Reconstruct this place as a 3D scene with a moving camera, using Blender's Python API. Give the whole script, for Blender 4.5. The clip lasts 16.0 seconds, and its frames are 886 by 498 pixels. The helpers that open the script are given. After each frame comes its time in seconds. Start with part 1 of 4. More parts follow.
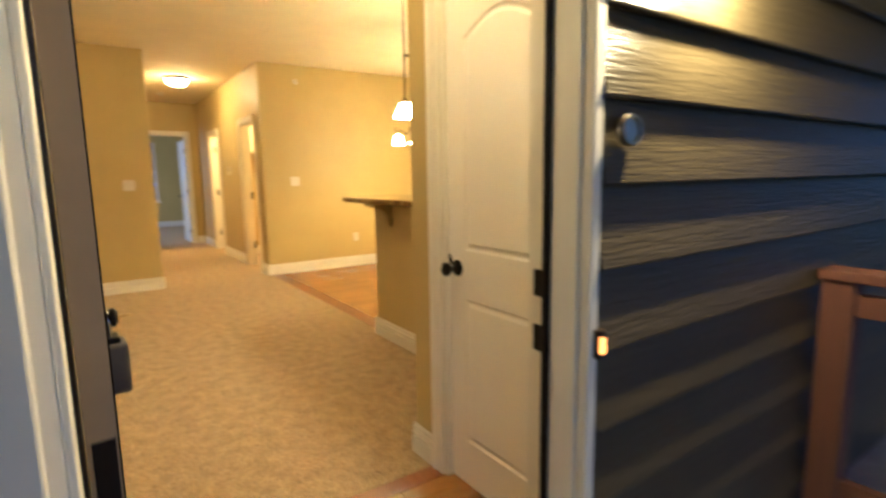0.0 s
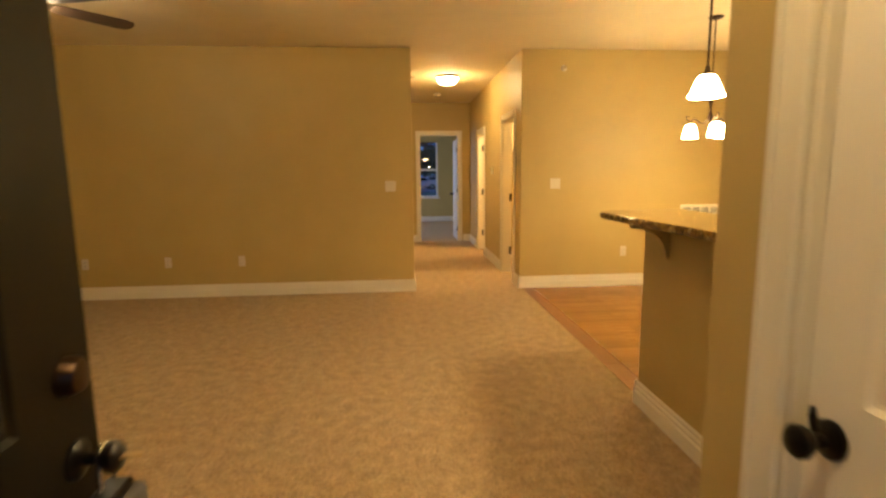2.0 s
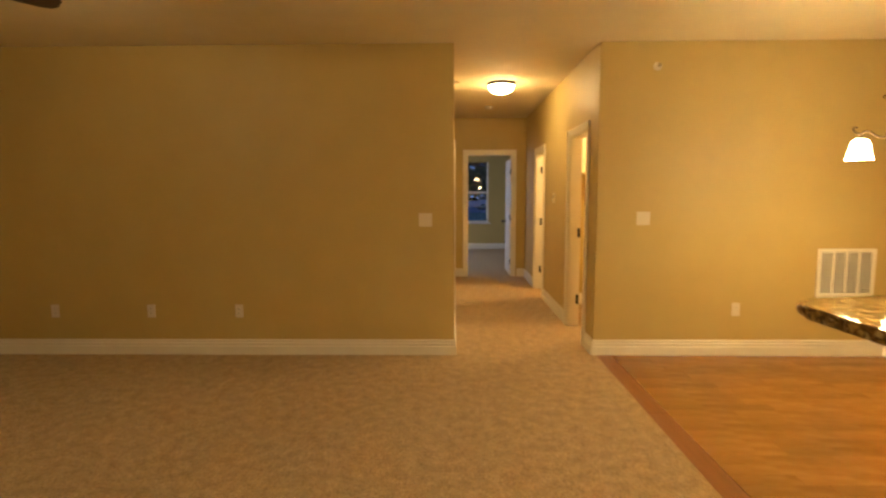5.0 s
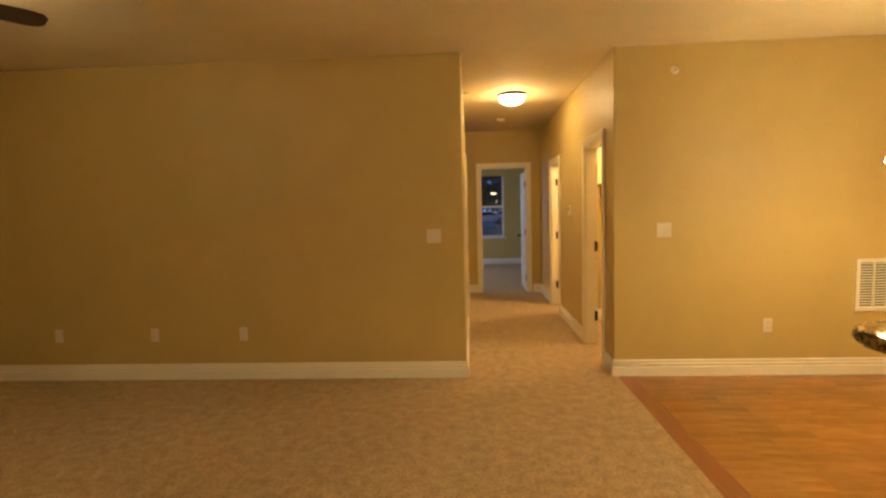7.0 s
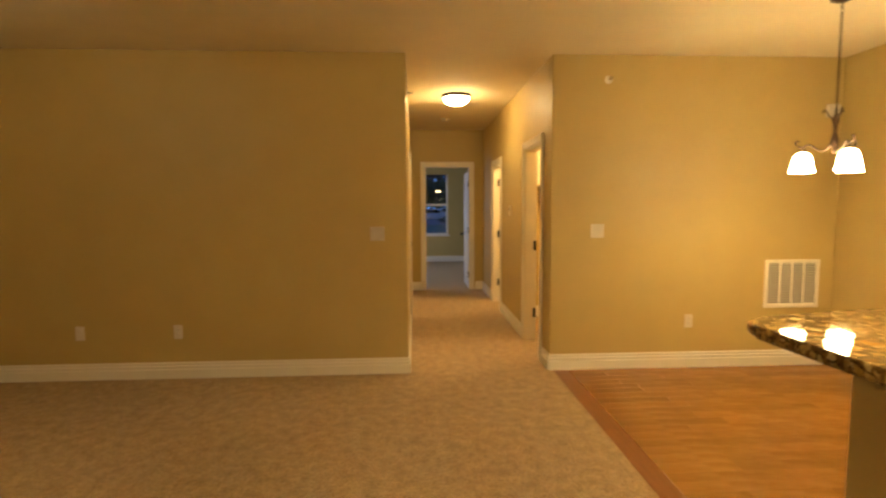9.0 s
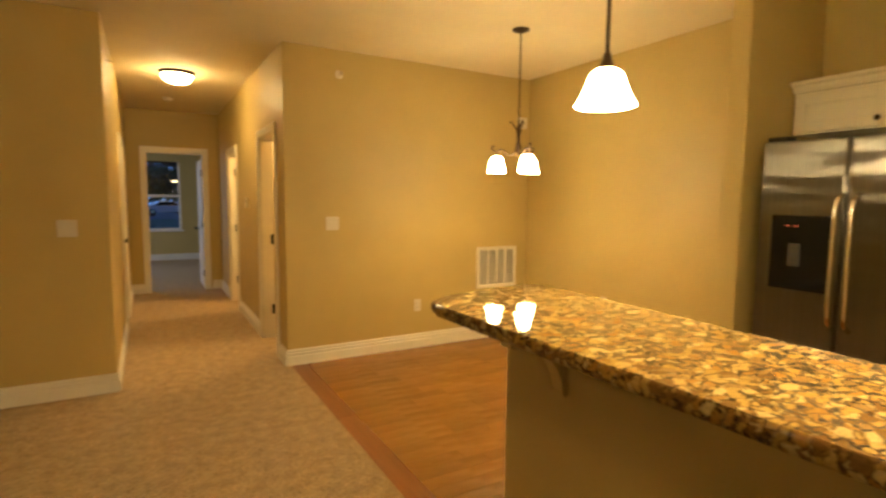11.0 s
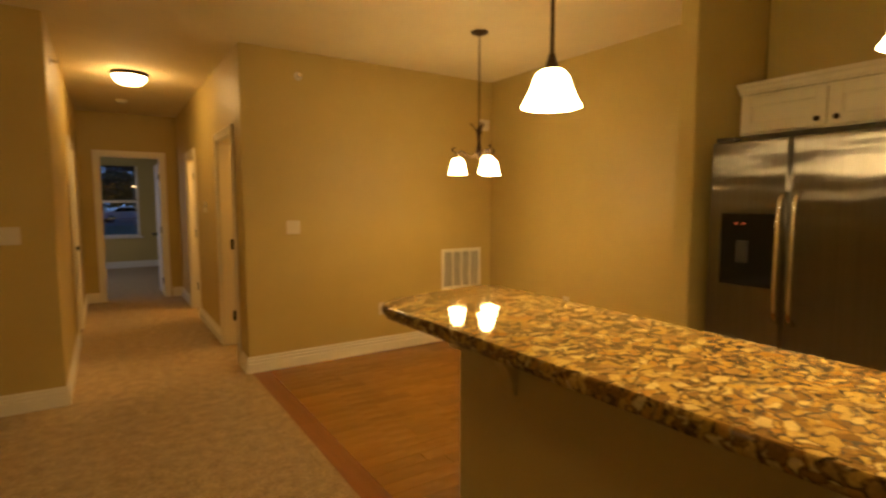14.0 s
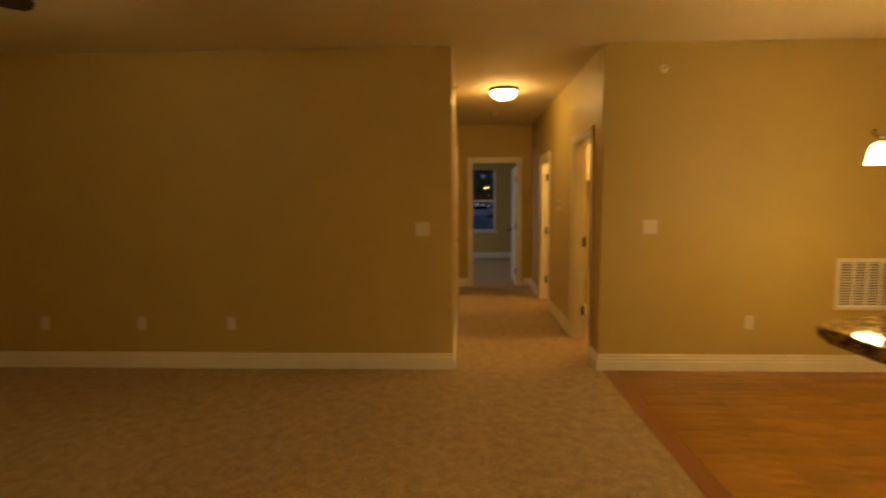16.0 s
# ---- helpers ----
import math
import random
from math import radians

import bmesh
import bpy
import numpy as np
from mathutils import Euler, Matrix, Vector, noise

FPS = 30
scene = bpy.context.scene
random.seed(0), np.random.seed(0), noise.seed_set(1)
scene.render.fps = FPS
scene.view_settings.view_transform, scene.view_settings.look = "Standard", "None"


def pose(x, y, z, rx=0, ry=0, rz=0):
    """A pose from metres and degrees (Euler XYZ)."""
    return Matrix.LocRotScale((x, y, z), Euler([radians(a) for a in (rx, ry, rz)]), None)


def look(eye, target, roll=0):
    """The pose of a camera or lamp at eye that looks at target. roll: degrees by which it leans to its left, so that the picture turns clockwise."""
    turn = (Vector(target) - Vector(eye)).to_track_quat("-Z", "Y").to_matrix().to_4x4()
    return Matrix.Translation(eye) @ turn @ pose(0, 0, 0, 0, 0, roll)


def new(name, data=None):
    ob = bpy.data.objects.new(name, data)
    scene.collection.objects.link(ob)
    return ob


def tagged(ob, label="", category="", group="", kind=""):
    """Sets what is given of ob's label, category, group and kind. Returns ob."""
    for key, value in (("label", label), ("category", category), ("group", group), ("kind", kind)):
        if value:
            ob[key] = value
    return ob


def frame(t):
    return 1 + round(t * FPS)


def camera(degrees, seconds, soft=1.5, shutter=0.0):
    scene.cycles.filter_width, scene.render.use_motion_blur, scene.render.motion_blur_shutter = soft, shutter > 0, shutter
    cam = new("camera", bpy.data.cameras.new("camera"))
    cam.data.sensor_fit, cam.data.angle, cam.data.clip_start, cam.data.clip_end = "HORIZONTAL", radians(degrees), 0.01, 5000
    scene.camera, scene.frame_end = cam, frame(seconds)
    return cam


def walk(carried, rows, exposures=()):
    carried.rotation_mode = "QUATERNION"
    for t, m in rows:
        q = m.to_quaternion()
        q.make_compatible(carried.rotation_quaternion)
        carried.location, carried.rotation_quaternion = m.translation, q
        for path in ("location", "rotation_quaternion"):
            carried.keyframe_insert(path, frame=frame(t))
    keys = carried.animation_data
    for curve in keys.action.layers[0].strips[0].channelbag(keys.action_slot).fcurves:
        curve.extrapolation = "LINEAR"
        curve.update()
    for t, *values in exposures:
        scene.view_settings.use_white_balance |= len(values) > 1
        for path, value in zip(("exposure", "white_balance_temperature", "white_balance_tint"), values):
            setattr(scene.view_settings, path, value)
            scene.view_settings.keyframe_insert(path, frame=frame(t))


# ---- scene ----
cam = camera(81.3, 16.0, soft=2.5, shutter=0.5)
PATH = [
    (0, (-1.901, -6.88, 1.299), (-0.785, -5.245, 1.012), -0.9),
    (0.5, (-1.67, -6.62, 1.334), (-0.955, -4.772, 1.063), -1.8),
    (1, (-1.51, -6.46, 1.368), (-1.196, -4.508, 1.065), -0.4),
    (1.5, (-1.431, -6.292, 1.381), (-1.247, -4.331, 1.034), -1.7),
    (2, (-1.386, -5.953, 1.359), (-1.229, -3.981, 1.071), -0.6),
    (2.5, (-1.401, -5.629, 1.402), (-1.208, -3.652, 1.168), -0.7),
    (3, (-1.37, -5.353, 1.418), (-1.243, -3.376, 1.143), -0.4),
    (3.5, (-1.332, -5.127, 1.447), (-1.228, -3.145, 1.196), 0.5),
    (4, (-1.344, -4.899, 1.448), (-1.226, -2.918, 1.2), -1.8),
    (4.5, (-1.329, -4.732, 1.447), (-1.243, -2.756, 1.148), -2.2),
    (5, (-1.268, -4.573, 1.461), (-1.304, -2.584, 1.246), -0.2),
    (5.2, (-1.256, -4.521, 1.461), (-1.328, -2.534, 1.252), 0.4),
    (7.5, (-1.19, -4.372, 1.455), (-1.299, -2.381, 1.307), -1.6),
    (8, (-1.2, -4.429, 1.472), (-1.31, -2.438, 1.316), -1.0),
    (10.5, (-1.072, -4.449, 1.456), (-0.298, -2.615, 1.261), 0.2),
    (11, (-1.012, -4.464, 1.455), (-0.022, -2.737, 1.265), 0.6),
    (11.5, (-0.965, -4.489, 1.457), (0.206, -2.879, 1.269), 0.6),
    (12, (-0.919, -4.519, 1.452), (0.41, -3.038, 1.248), 0.4),
    (12.5, (-0.888, -4.548, 1.448), (0.527, -3.151, 1.236), -0.0),
    (13, (-0.887, -4.539, 1.444), (0.514, -3.127, 1.233), -0.0),
    (13.5, (-0.912, -4.508, 1.447), (0.345, -2.964, 1.253), -0.1),
    (14, (-0.953, -4.489, 1.45), (0.135, -2.82, 1.271), 0.0),
    (14.5, (-1.013, -4.466, 1.46), (-0.189, -2.652, 1.292), -0.2),
    (15, (-1.077, -4.458, 1.472), (-0.54, -2.539, 1.31), -0.6),
    (15.5, (-1.125, -4.439, 1.47), (-0.879, -2.461, 1.304), -0.2),
    (16, (-1.16, -4.401, 1.457), (-1.238, -2.41, 1.275), -0.4),
]
walk(cam, [(t, look(eye, target, roll)) for t, eye, target, roll in PATH],
     exposures=[(0.0, 0.65, 5350, 5), (0.8, 0.4, 5700, 7), (1.5, 0.27, 6000, 9), (2.5, 0.07, 6150, 9), (5.0, -0.13, 6350, 10), (8.2, -0.15, 6380, 10), (10.3, -0.27, 6300, 6),
                (11.0, -0.3, 6450, 6), (11.7, -0.72, 7050, 10), (12.5, -1.02, 7500, 12), (13.5, -1.06, 7600, 12), (14.5, -1.08, 7900, 13), (15.2, -1.14, 8200, 13), (16.0, -1.12, 8500, 12)])

# ---- world and light ----
world = bpy.data.worlds.new("dusk")
scene.world = world
world.use_nodes = True
wn = world.node_tree.nodes
sky = wn.new("ShaderNodeTexSky")
sky.sky_type = "NISHITA"
sky.sun_disc = False
sky.sun_elevation = radians(4.0)
sky.sun_rotation = radians(200.0)
dusk = wn.new("ShaderNodeMix")
dusk.data_type, dusk.blend_type = "RGBA", "MULTIPLY"
dusk.inputs[0].default_value = 1.0
dusk.inputs[7].default_value = (0.2, 0.42, 1.45, 1.0)
world.node_tree.links.new(sky.outputs[0], dusk.inputs[6])
world.node_tree.links.new(dusk.outputs[2], wn["Background"].inputs[0])
wn["Background"].inputs[1].default_value = 0.145

WARM = (1.0, 0.60, 0.20)


def bulb(name, place, watts, radius=0.04, colour=WARM):
    data = bpy.data.lights.new(name, "POINT")
    data.energy, data.color, data.shadow_soft_size = watts, colour, radius
    ob = new(name, data)
    ob.location = place
    return ob


H = 2.74
CH = (1.49, -1.25)
ARMS = [radians(a) for a in (137, 17, 257)]
PENDANTS = [(0.184, -3.34), (0.188, -4.22)]
FAN = (-3.75, -2.30)
for a in ARMS:
    bulb("chandelier_bulb", (CH[0] + 0.165 * math.cos(a), CH[1] + 0.165 * math.sin(a), 1.69), 10)
for x, y in PENDANTS:
    bulb("pendant_bulb", (x, y, 1.780), 9)
bulb("hall_bulb", (-0.69, 1.66, 2.59), 20, 0.08)
bulb("fan_bulb", (FAN[0], FAN[1], 2.425), 21, 0.05, (1.0, 0.70, 0.34))
bulb("entry_bulb", (-1.38, -5.50, 2.59), 12, 0.08)
bulb("porch_bulb", (-0.60, -6.2, 1.86), 85, 0.03, (1.0, 0.72, 0.36))
bulb("laundry_bulb", (0.95, 0.95, 2.5), 90, 0.08)
bulb("bathroom_bulb", (0.9, 2.9, 2.5), 110, 0.08)

pane_light = bpy.data.lights.new("window_daylight", "AREA")
pane_light.shape, pane_light.size, pane_light.size_y, pane_light.energy, pane_light.color = "RECTANGLE", 1.3, 1.3, 42, (0.62, 0.72, 1.0)
new("window_daylight", pane_light).matrix_world = look((-2.99, 6.6, 1.45), (0.0, 6.6, 0.6))

# ---- materials ----


def mat(name, base, rough=0.6, metal=0.0, second=None, scale=8.0, detail=4.0, bump=0.0, bump_scale=60.0, stretch=(1, 1, 1), coat=0.0, emit=None, power=0.0, vary=0.0, spec=0.5):
    m = bpy.data.materials.new(name)
    m.use_nodes = True
    nt = m.node_tree
    n, ln = nt.nodes, nt.links
    b = n["Principled BSDF"]
    b.inputs["Base Color"].default_value = (*base, 1)
    b.inputs["Roughness"].default_value = rough
    b.inputs["Metallic"].default_value = metal
    b.inputs["Coat Weight"].default_value = coat
    b.inputs["Specular IOR Level"].default_value = spec
    co = n.new("ShaderNodeTexCoord")
    mp = n.new("ShaderNodeMapping")
    mp.inputs["Scale"].default_value = stretch
    ln.new(co.outputs["Object"], mp.inputs[0])
    if second:
        fine = n.new("ShaderNodeTexNoise")
        fine.inputs["Scale"].default_value, fine.inputs["Detail"].default_value = scale, detail
        wide = n.new("ShaderNodeTexNoise")
        wide.inputs["Scale"].default_value, wide.inputs["Detail"].default_value = scale * 0.13, 2.0
        add = n.new("ShaderNodeMath")
        add.operation = "ADD"
        half = n.new("ShaderNodeMapRange")
        half.inputs[1].default_value, half.inputs[2].default_value = 0.75, 1.25
        ramp = n.new("ShaderNodeMix")
        ramp.data_type = "RGBA"
        ramp.inputs[6].default_value, ramp.inputs[7].default_value = (*base, 1), (*second, 1)
        ln.new(mp.outputs[0], fine.inputs["Vector"])
        ln.new(mp.outputs[0], wide.inputs["Vector"])
        ln.new(fine.outputs[0], add.inputs[0])
        ln.new(wide.outputs[0], add.inputs[1])
        ln.new(add.outputs[0], half.inputs[0])
        ln.new(half.outputs[0], ramp.inputs[0])
        out = ramp.outputs[2]
        if vary:
            info = n.new("ShaderNodeObjectInfo")
            hsv = n.new("ShaderNodeHueSaturation")
            rng = n.new("ShaderNodeMapRange")
            rng.inputs[3].default_value, rng.inputs[4].default_value = 1 - vary, 1 + vary
            ln.new(info.outputs["Random"], rng.inputs[0])
            ln.new(rng.outputs[0], hsv.inputs["Value"])
            ln.new(out, hsv.inputs["Color"])
            out = hsv.outputs[0]
        ln.new(out, b.inputs["Base Color"])
    if bump:
        bn = n.new("ShaderNodeTexNoise")
        bn.inputs["Scale"].default_value, bn.inputs["Detail"].default_value = bump_scale, 3.0
        bp = n.new("ShaderNodeBump")
        bp.inputs["Strength"].default_value, bp.inputs["Distance"].default_value = bump, 0.004
        ln.new(mp.outputs[0], bn.inputs["Vector"])
        ln.new(bn.outputs[0], bp.inputs["Height"])
        ln.new(bp.outputs[0], b.inputs["Normal"])
    if emit:
        b.inputs["Emission Color"].default_value = (*emit, 1)
        b.inputs["Emission Strength"].default_value = power
    return m


def granite():
    """Ochre pebbles of two sizes in a brown and black matrix, polished."""
    m = mat("granite", (0.5, 0.3, 0.1), 0.035, spec=0.28)
    nt = m.node_tree
    n, ln = nt.nodes, nt.links
    b = n["Principled BSDF"]
    co = n.new("ShaderNodeTexCoord")

    def noise(scale, detail=3.0):
        x = n.new("ShaderNodeTexNoise")
        x.inputs["Scale"].default_value, x.inputs["Detail"].default_value = scale, detail
        ln.new(co.outputs["Object"], x.inputs["Vector"])
        return x

    def span(source, a, c, lo, hi):
        x = n.new("ShaderNodeMapRange")
        for k, v in zip((1, 2, 3, 4), (a, c, lo, hi)):
            x.inputs[k].default_value = v
        ln.new(source, x.inputs[0])
        return x.outputs[0]

    def sums(a, c):
        x = n.new("ShaderNodeMath")
        x.operation = "ADD"
        ln.new(a, x.inputs[0])
        ln.new(c, x.inputs[1])
        return x.outputs[0]

    def blend(fac, a, c):
        x = n.new("ShaderNodeMix")
        x.data_type = "RGBA"
        for k, v in ((0, fac), (6, a), (7, c)):
            if isinstance(v, tuple):
                x.inputs[k].default_value = (*v, 1)
            else:
                ln.new(v, x.inputs[k])
        return x.outputs[2]

    warp = n.new("ShaderNodeMix")
    warp.data_type, warp.blend_type = "RGBA", "LINEAR_LIGHT"
    warp.inputs[0].default_value = 0.034
    ln.new(co.outputs["Object"], warp.inputs[6])
    ln.new(noise(16.0).outputs[1], warp.inputs[7])

    def pebbles(scale, turn, stretch, lo, hi, tones):
        mp = n.new("ShaderNodeMapping")
        mp.inputs["Rotation"].default_value = (0, 0, radians(turn))
        mp.inputs["Scale"].default_value = (1.0, stretch, 1.1)
        ln.new(warp.outputs[2], mp.inputs[0])
        edge, cell = n.new("ShaderNodeTexVoronoi"), n.new("ShaderNodeTexVoronoi")
        edge.feature = "DISTANCE_TO_EDGE"
        for v in (edge, cell):
            v.inputs["Scale"].default_value = scale
            ln.new(mp.outputs[0], v.inputs["Vector"])
        sep = n.new("ShaderNodeSeparateColor")
        ln.new(cell.outputs["Color"], sep.inputs[0])
        ramp = n.new("ShaderNodeValToRGB")
        ramp.color_ramp.interpolation = "CONSTANT"
        for k, c in enumerate(tones):
            e = ramp.color_ramp.elements[0] if k == 0 else ramp.color_ramp.elements.new(k / len(tones))
            e.color = (*c, 1)
        ramp.color_ramp.elements[-1].color = (*tones[-1], 1)
        ln.new(sep.outputs[0], ramp.inputs[0])
        ragged = span(noise(38.0, 4.0).outputs[0], 0.3, 0.7, 0.05, -0.09)
        size = span(sep.outputs[1], 0.0, 1.0, 0.03, -0.20)
        return span(sums(sums(edge.outputs["Distance"], ragged), size), lo, hi, 0.0, 1.0), ramp.outputs[0]

    big, big_tone = pebbles(32.0, 35, 1.6, -0.05, 0.05, [(0.33, 0.208, 0.052), (0.39, 0.27, 0.088), (0.29, 0.16, 0.039), (0.44, 0.335, 0.14), (0.16, 0.09, 0.03), (0.35, 0.23, 0.064), (0.24, 0.15, 0.05)])
    small, small_tone = pebbles(72.0, -20, 1.35, -0.07, 0.08, [(0.26, 0.16, 0.044), (0.10, 0.056, 0.022), (0.36, 0.27, 0.115), (0.16, 0.09, 0.027), (0.045, 0.03, 0.018)])
    dark = blend(span(noise(75.0, 5.0).outputs[0], 0.35, 0.62, 0.0, 1.0), (0.018, 0.012, 0.008), (0.16, 0.09, 0.031))
    ground = blend(small, dark, small_tone)
    whole = blend(big, ground, big_tone)
    patch = span(noise(6.0).outputs[0], 0.60, 0.72, 0.0, 0.5)
    whole = blend(patch, whole, (0.06, 0.042, 0.028))
    tint = n.new("ShaderNodeHueSaturation")
    ln.new(span(noise(150.0, 4.0).outputs[0], 0.3, 0.7, 0.78, 1.2), tint.inputs["Value"])
    ln.new(whole, tint.inputs["Color"])
    ln.new(tint.outputs[0], b.inputs["Base Color"])
    return m


def steel():
    m = mat("brushed_steel", (0.235, 0.22, 0.20), 0.30, 1.0, second=(0.27, 0.255, 0.232), scale=10.0, stretch=(1, 60, 0.6), bump=0.02, bump_scale=9.0)
    nt = m.node_tree
    n, ln = nt.nodes, nt.links
    co = n.new("ShaderNodeTexCoord")
    mp = n.new("ShaderNodeMapping")
    mp.inputs["Scale"].default_value = (1.0, 0.9, 4.5)
    roll = n.new("ShaderNodeTexNoise")
    roll.inputs["Scale"].default_value, roll.inputs["Detail"].default_value = 1.6, 1.0
    bp = n.new("ShaderNodeBump")
    bp.inputs["Strength"].default_value, bp.inputs["Distance"].default_value = 0.6, 0.02
    ln.new(co.outputs["Object"], mp.inputs[0])
    ln.new(mp.outputs[0], roll.inputs["Vector"])
    ln.new(roll.outputs[0], bp.inputs["Height"])
    fine = next(x for x in n if x.bl_idname == "ShaderNodeBump" and x != bp)
    ln.new(bp.outputs[0], fine.inputs["Normal"])
    b = n["Principled BSDF"]
    b.inputs["Anisotropic"].default_value = 1.0
    tan = n.new("ShaderNodeTangent")
    tan.direction_type, tan.axis = "RADIAL", "Z"
    ln.new(tan.outputs[0], b.inputs["Tangent"])
    return m


def carpet():
    m = mat("carpet", (0.50, 0.355, 0.20), 0.95, spec=0.1)
    nt = m.node_tree
    n, ln = nt.nodes, nt.links
    b = n["Principled BSDF"]
    b.inputs["Sheen Weight"].default_value = 0.2
    co = n.new("ShaderNodeTexCoord")
    yarn = n.new("ShaderNodeTexNoise")
    yarn.inputs["Scale"].default_value, yarn.inputs["Detail"].default_value, yarn.inputs["Roughness"].default_value = 58.0, 6.0, 0.72
    tone = n.new("ShaderNodeValToRGB")
    tone.color_ramp.elements[0].position, tone.color_ramp.elements[0].color = 0.34, (0.25, 0.16, 0.078, 1)
    tone.color_ramp.elements[1].position, tone.color_ramp.elements[1].color = 0.62, (0.60, 0.435, 0.24, 1)
    mid = tone.color_ramp.elements.new(0.45)
    mid.color = (0.45, 0.315, 0.165, 1)
    wear = n.new("ShaderNodeTexNoise")
    wear.inputs["Scale"].default_value, wear.inputs["Detail"].default_value = 13.0, 5.0
    shade = n.new("ShaderNodeMapRange")
    shade.inputs[1].default_value, shade.inputs[2].default_value, shade.inputs[3].default_value, shade.inputs[4].default_value = 0.32, 0.68, 0.78, 1.12
    hsv = n.new("ShaderNodeHueSaturation")
    tuft = n.new("ShaderNodeTexVoronoi")
    tuft.inputs["Scale"].default_value = 120.0
    add = n.new("ShaderNodeMath")
    add.operation = "SUBTRACT"
    bp = n.new("ShaderNodeBump")
    bp.inputs["Strength"].default_value, bp.inputs["Distance"].default_value = 0.9, 0.008
    for node in (yarn, wear, tuft):
        ln.new(co.outputs["Object"], node.inputs["Vector"])
    ln.new(yarn.outputs[0], tone.inputs[0])
    ln.new(wear.outputs[0], shade.inputs[0])
    ln.new(shade.outputs[0], hsv.inputs["Value"])
    ln.new(tone.outputs[0], hsv.inputs["Color"])
    ln.new(hsv.outputs[0], b.inputs["Base Color"])
    ln.new(yarn.outputs[0], add.inputs[0])
    ln.new(tuft.outputs["Distance"], add.inputs[1])
    ln.new(add.outputs[0], bp.inputs["Height"])
    ln.new(bp.outputs[0], b.inputs["Normal"])
    return m


PAINT = mat("wall_paint", (0.495, 0.378, 0.142), 0.5, second=(0.53, 0.41, 0.162), scale=3.0, bump=0.25, bump_scale=110.0)
CEIL = mat("ceiling_paint", (0.74, 0.645, 0.44), 0.8, second=(0.78, 0.685, 0.48), scale=4.0, bump=0.5, bump_scale=45.0)
TRIM = mat("white_trim", (0.80, 0.76, 0.66), 0.35, second=(0.84, 0.80, 0.71), scale=5.0)
DOORW = mat("white_door", (0.86, 0.82, 0.74), 0.33, second=(0.89, 0.85, 0.78), scale=4.0, bump=0.06, bump_scale=30.0, stretch=(1, 1, 0.15))
DOORD = mat("dark_door", (0.009, 0.0072, 0.004), 0.36, spec=0.09, second=(0.013, 0.0105, 0.006), scale=6.0, bump=0.05, bump_scale=20.0, stretch=(1, 1, 0.2))
CARPET = carpet()
PLANK = mat("oak_plank", (0.25, 0.112, 0.020), 0.26, spec=0.4, second=(0.37, 0.186, 0.043), scale=5.0, detail=5.0, bump=0.05, bump_scale=25.0, stretch=(0.9, 2.2, 2.2), vary=0.12)
BORDER = mat("oak_border", (0.22, 0.075, 0.022), 0.3, second=(0.30, 0.11, 0.034), scale=9.0, detail=6.0, bump=0.08, bump_scale=25.0, stretch=(4.0, 0.35, 4.0), vary=0.12)
GAP = mat("plank_gap", (0.05, 0.022, 0.01), 0.8)
GRANITE = granite()
BRONZE = mat("dark_bronze", (0.045, 0.028, 0.018), 0.35, 0.8, second=(0.075, 0.045, 0.025), scale=30.0)
BLACKM = mat("black_hardware", (0.012, 0.010, 0.009), 0.3, 0.6)
STEEL = steel()
BRIGHTSTEEL = mat("satin_steel", (0.58, 0.53, 0.46), 0.24, 1.0, second=(0.64, 0.59, 0.51), scale=20.0, stretch=(1, 1, 0.2))
CHROME = mat("chrome", (0.8, 0.8, 0.8), 0.08, 1.0)
FRSIDE = mat("appliance_side", (0.035, 0.033, 0.032), 0.45, second=(0.045, 0.042, 0.04), scale=60.0, bump=0.1, bump_scale=200.0)
BLACKG = mat("black_gloss", (0.010, 0.010, 0.011), 0.08)
CABP = mat("cabinet_paint", (0.80, 0.735, 0.56), 0.4, second=(0.83, 0.765, 0.595), scale=5.0)
PLASTIC = mat("white_plastic", (0.68, 0.63, 0.53), 0.4)
DUCTSHADOW = mat("duct_shadow", (0.05, 0.045, 0.04), 0.8)
SHADE = mat("frosted_glass", (0.9, 0.85, 0.75), 0.4, emit=(1.0, 0.72, 0.34), power=86.0)
SHADEP = mat("frosted_glass_pendant", (0.9, 0.85, 0.75), 0.4, emit=(1.0, 0.74, 0.36), power=162.0)
SHADEE = mat("frosted_glass_entry", (0.9, 0.85, 0.75), 0.4, emit=(1.0, 0.72, 0.34), power=58.0)
SHADEH = mat("frosted_glass_hall", (0.9, 0.85, 0.75), 0.4, emit=(1.0, 0.72, 0.34), power=70.0)
SHADEF = mat("frosted_glass_fan", (0.9, 0.88, 0.8), 0.4, emit=(1.0, 0.76, 0.42), power=48.0)
BLADE = mat("fan_blade_wood", (0.026, 0.015, 0.010), 0.45, second=(0.04, 0.022, 0.014), scale=10.0, stretch=(1, 6, 6))
SIDING = mat("siding_paint", (0.064, 0.050, 0.025), 0.36, second=(0.080, 0.062, 0.031), scale=12.0, bump=0.8, bump_scale=14.0, stretch=(0.5, 1, 9), vary=0.05)
CONCRETE = mat("concrete", (0.25, 0.24, 0.22), 0.9, second=(0.32, 0.31, 0.29), scale=12.0, bump=0.3)
DOOREDGE = mat("door_edge", (0.20, 0.155, 0.11), 0.5, second=(0.24, 0.19, 0.14), scale=8.0)
CEDAR = mat("stained_cedar", (0.105, 0.042, 0.024), 0.6, second=(0.14, 0.056, 0.03), scale=10.0, stretch=(4, 4, 0.4), bump=0.2)
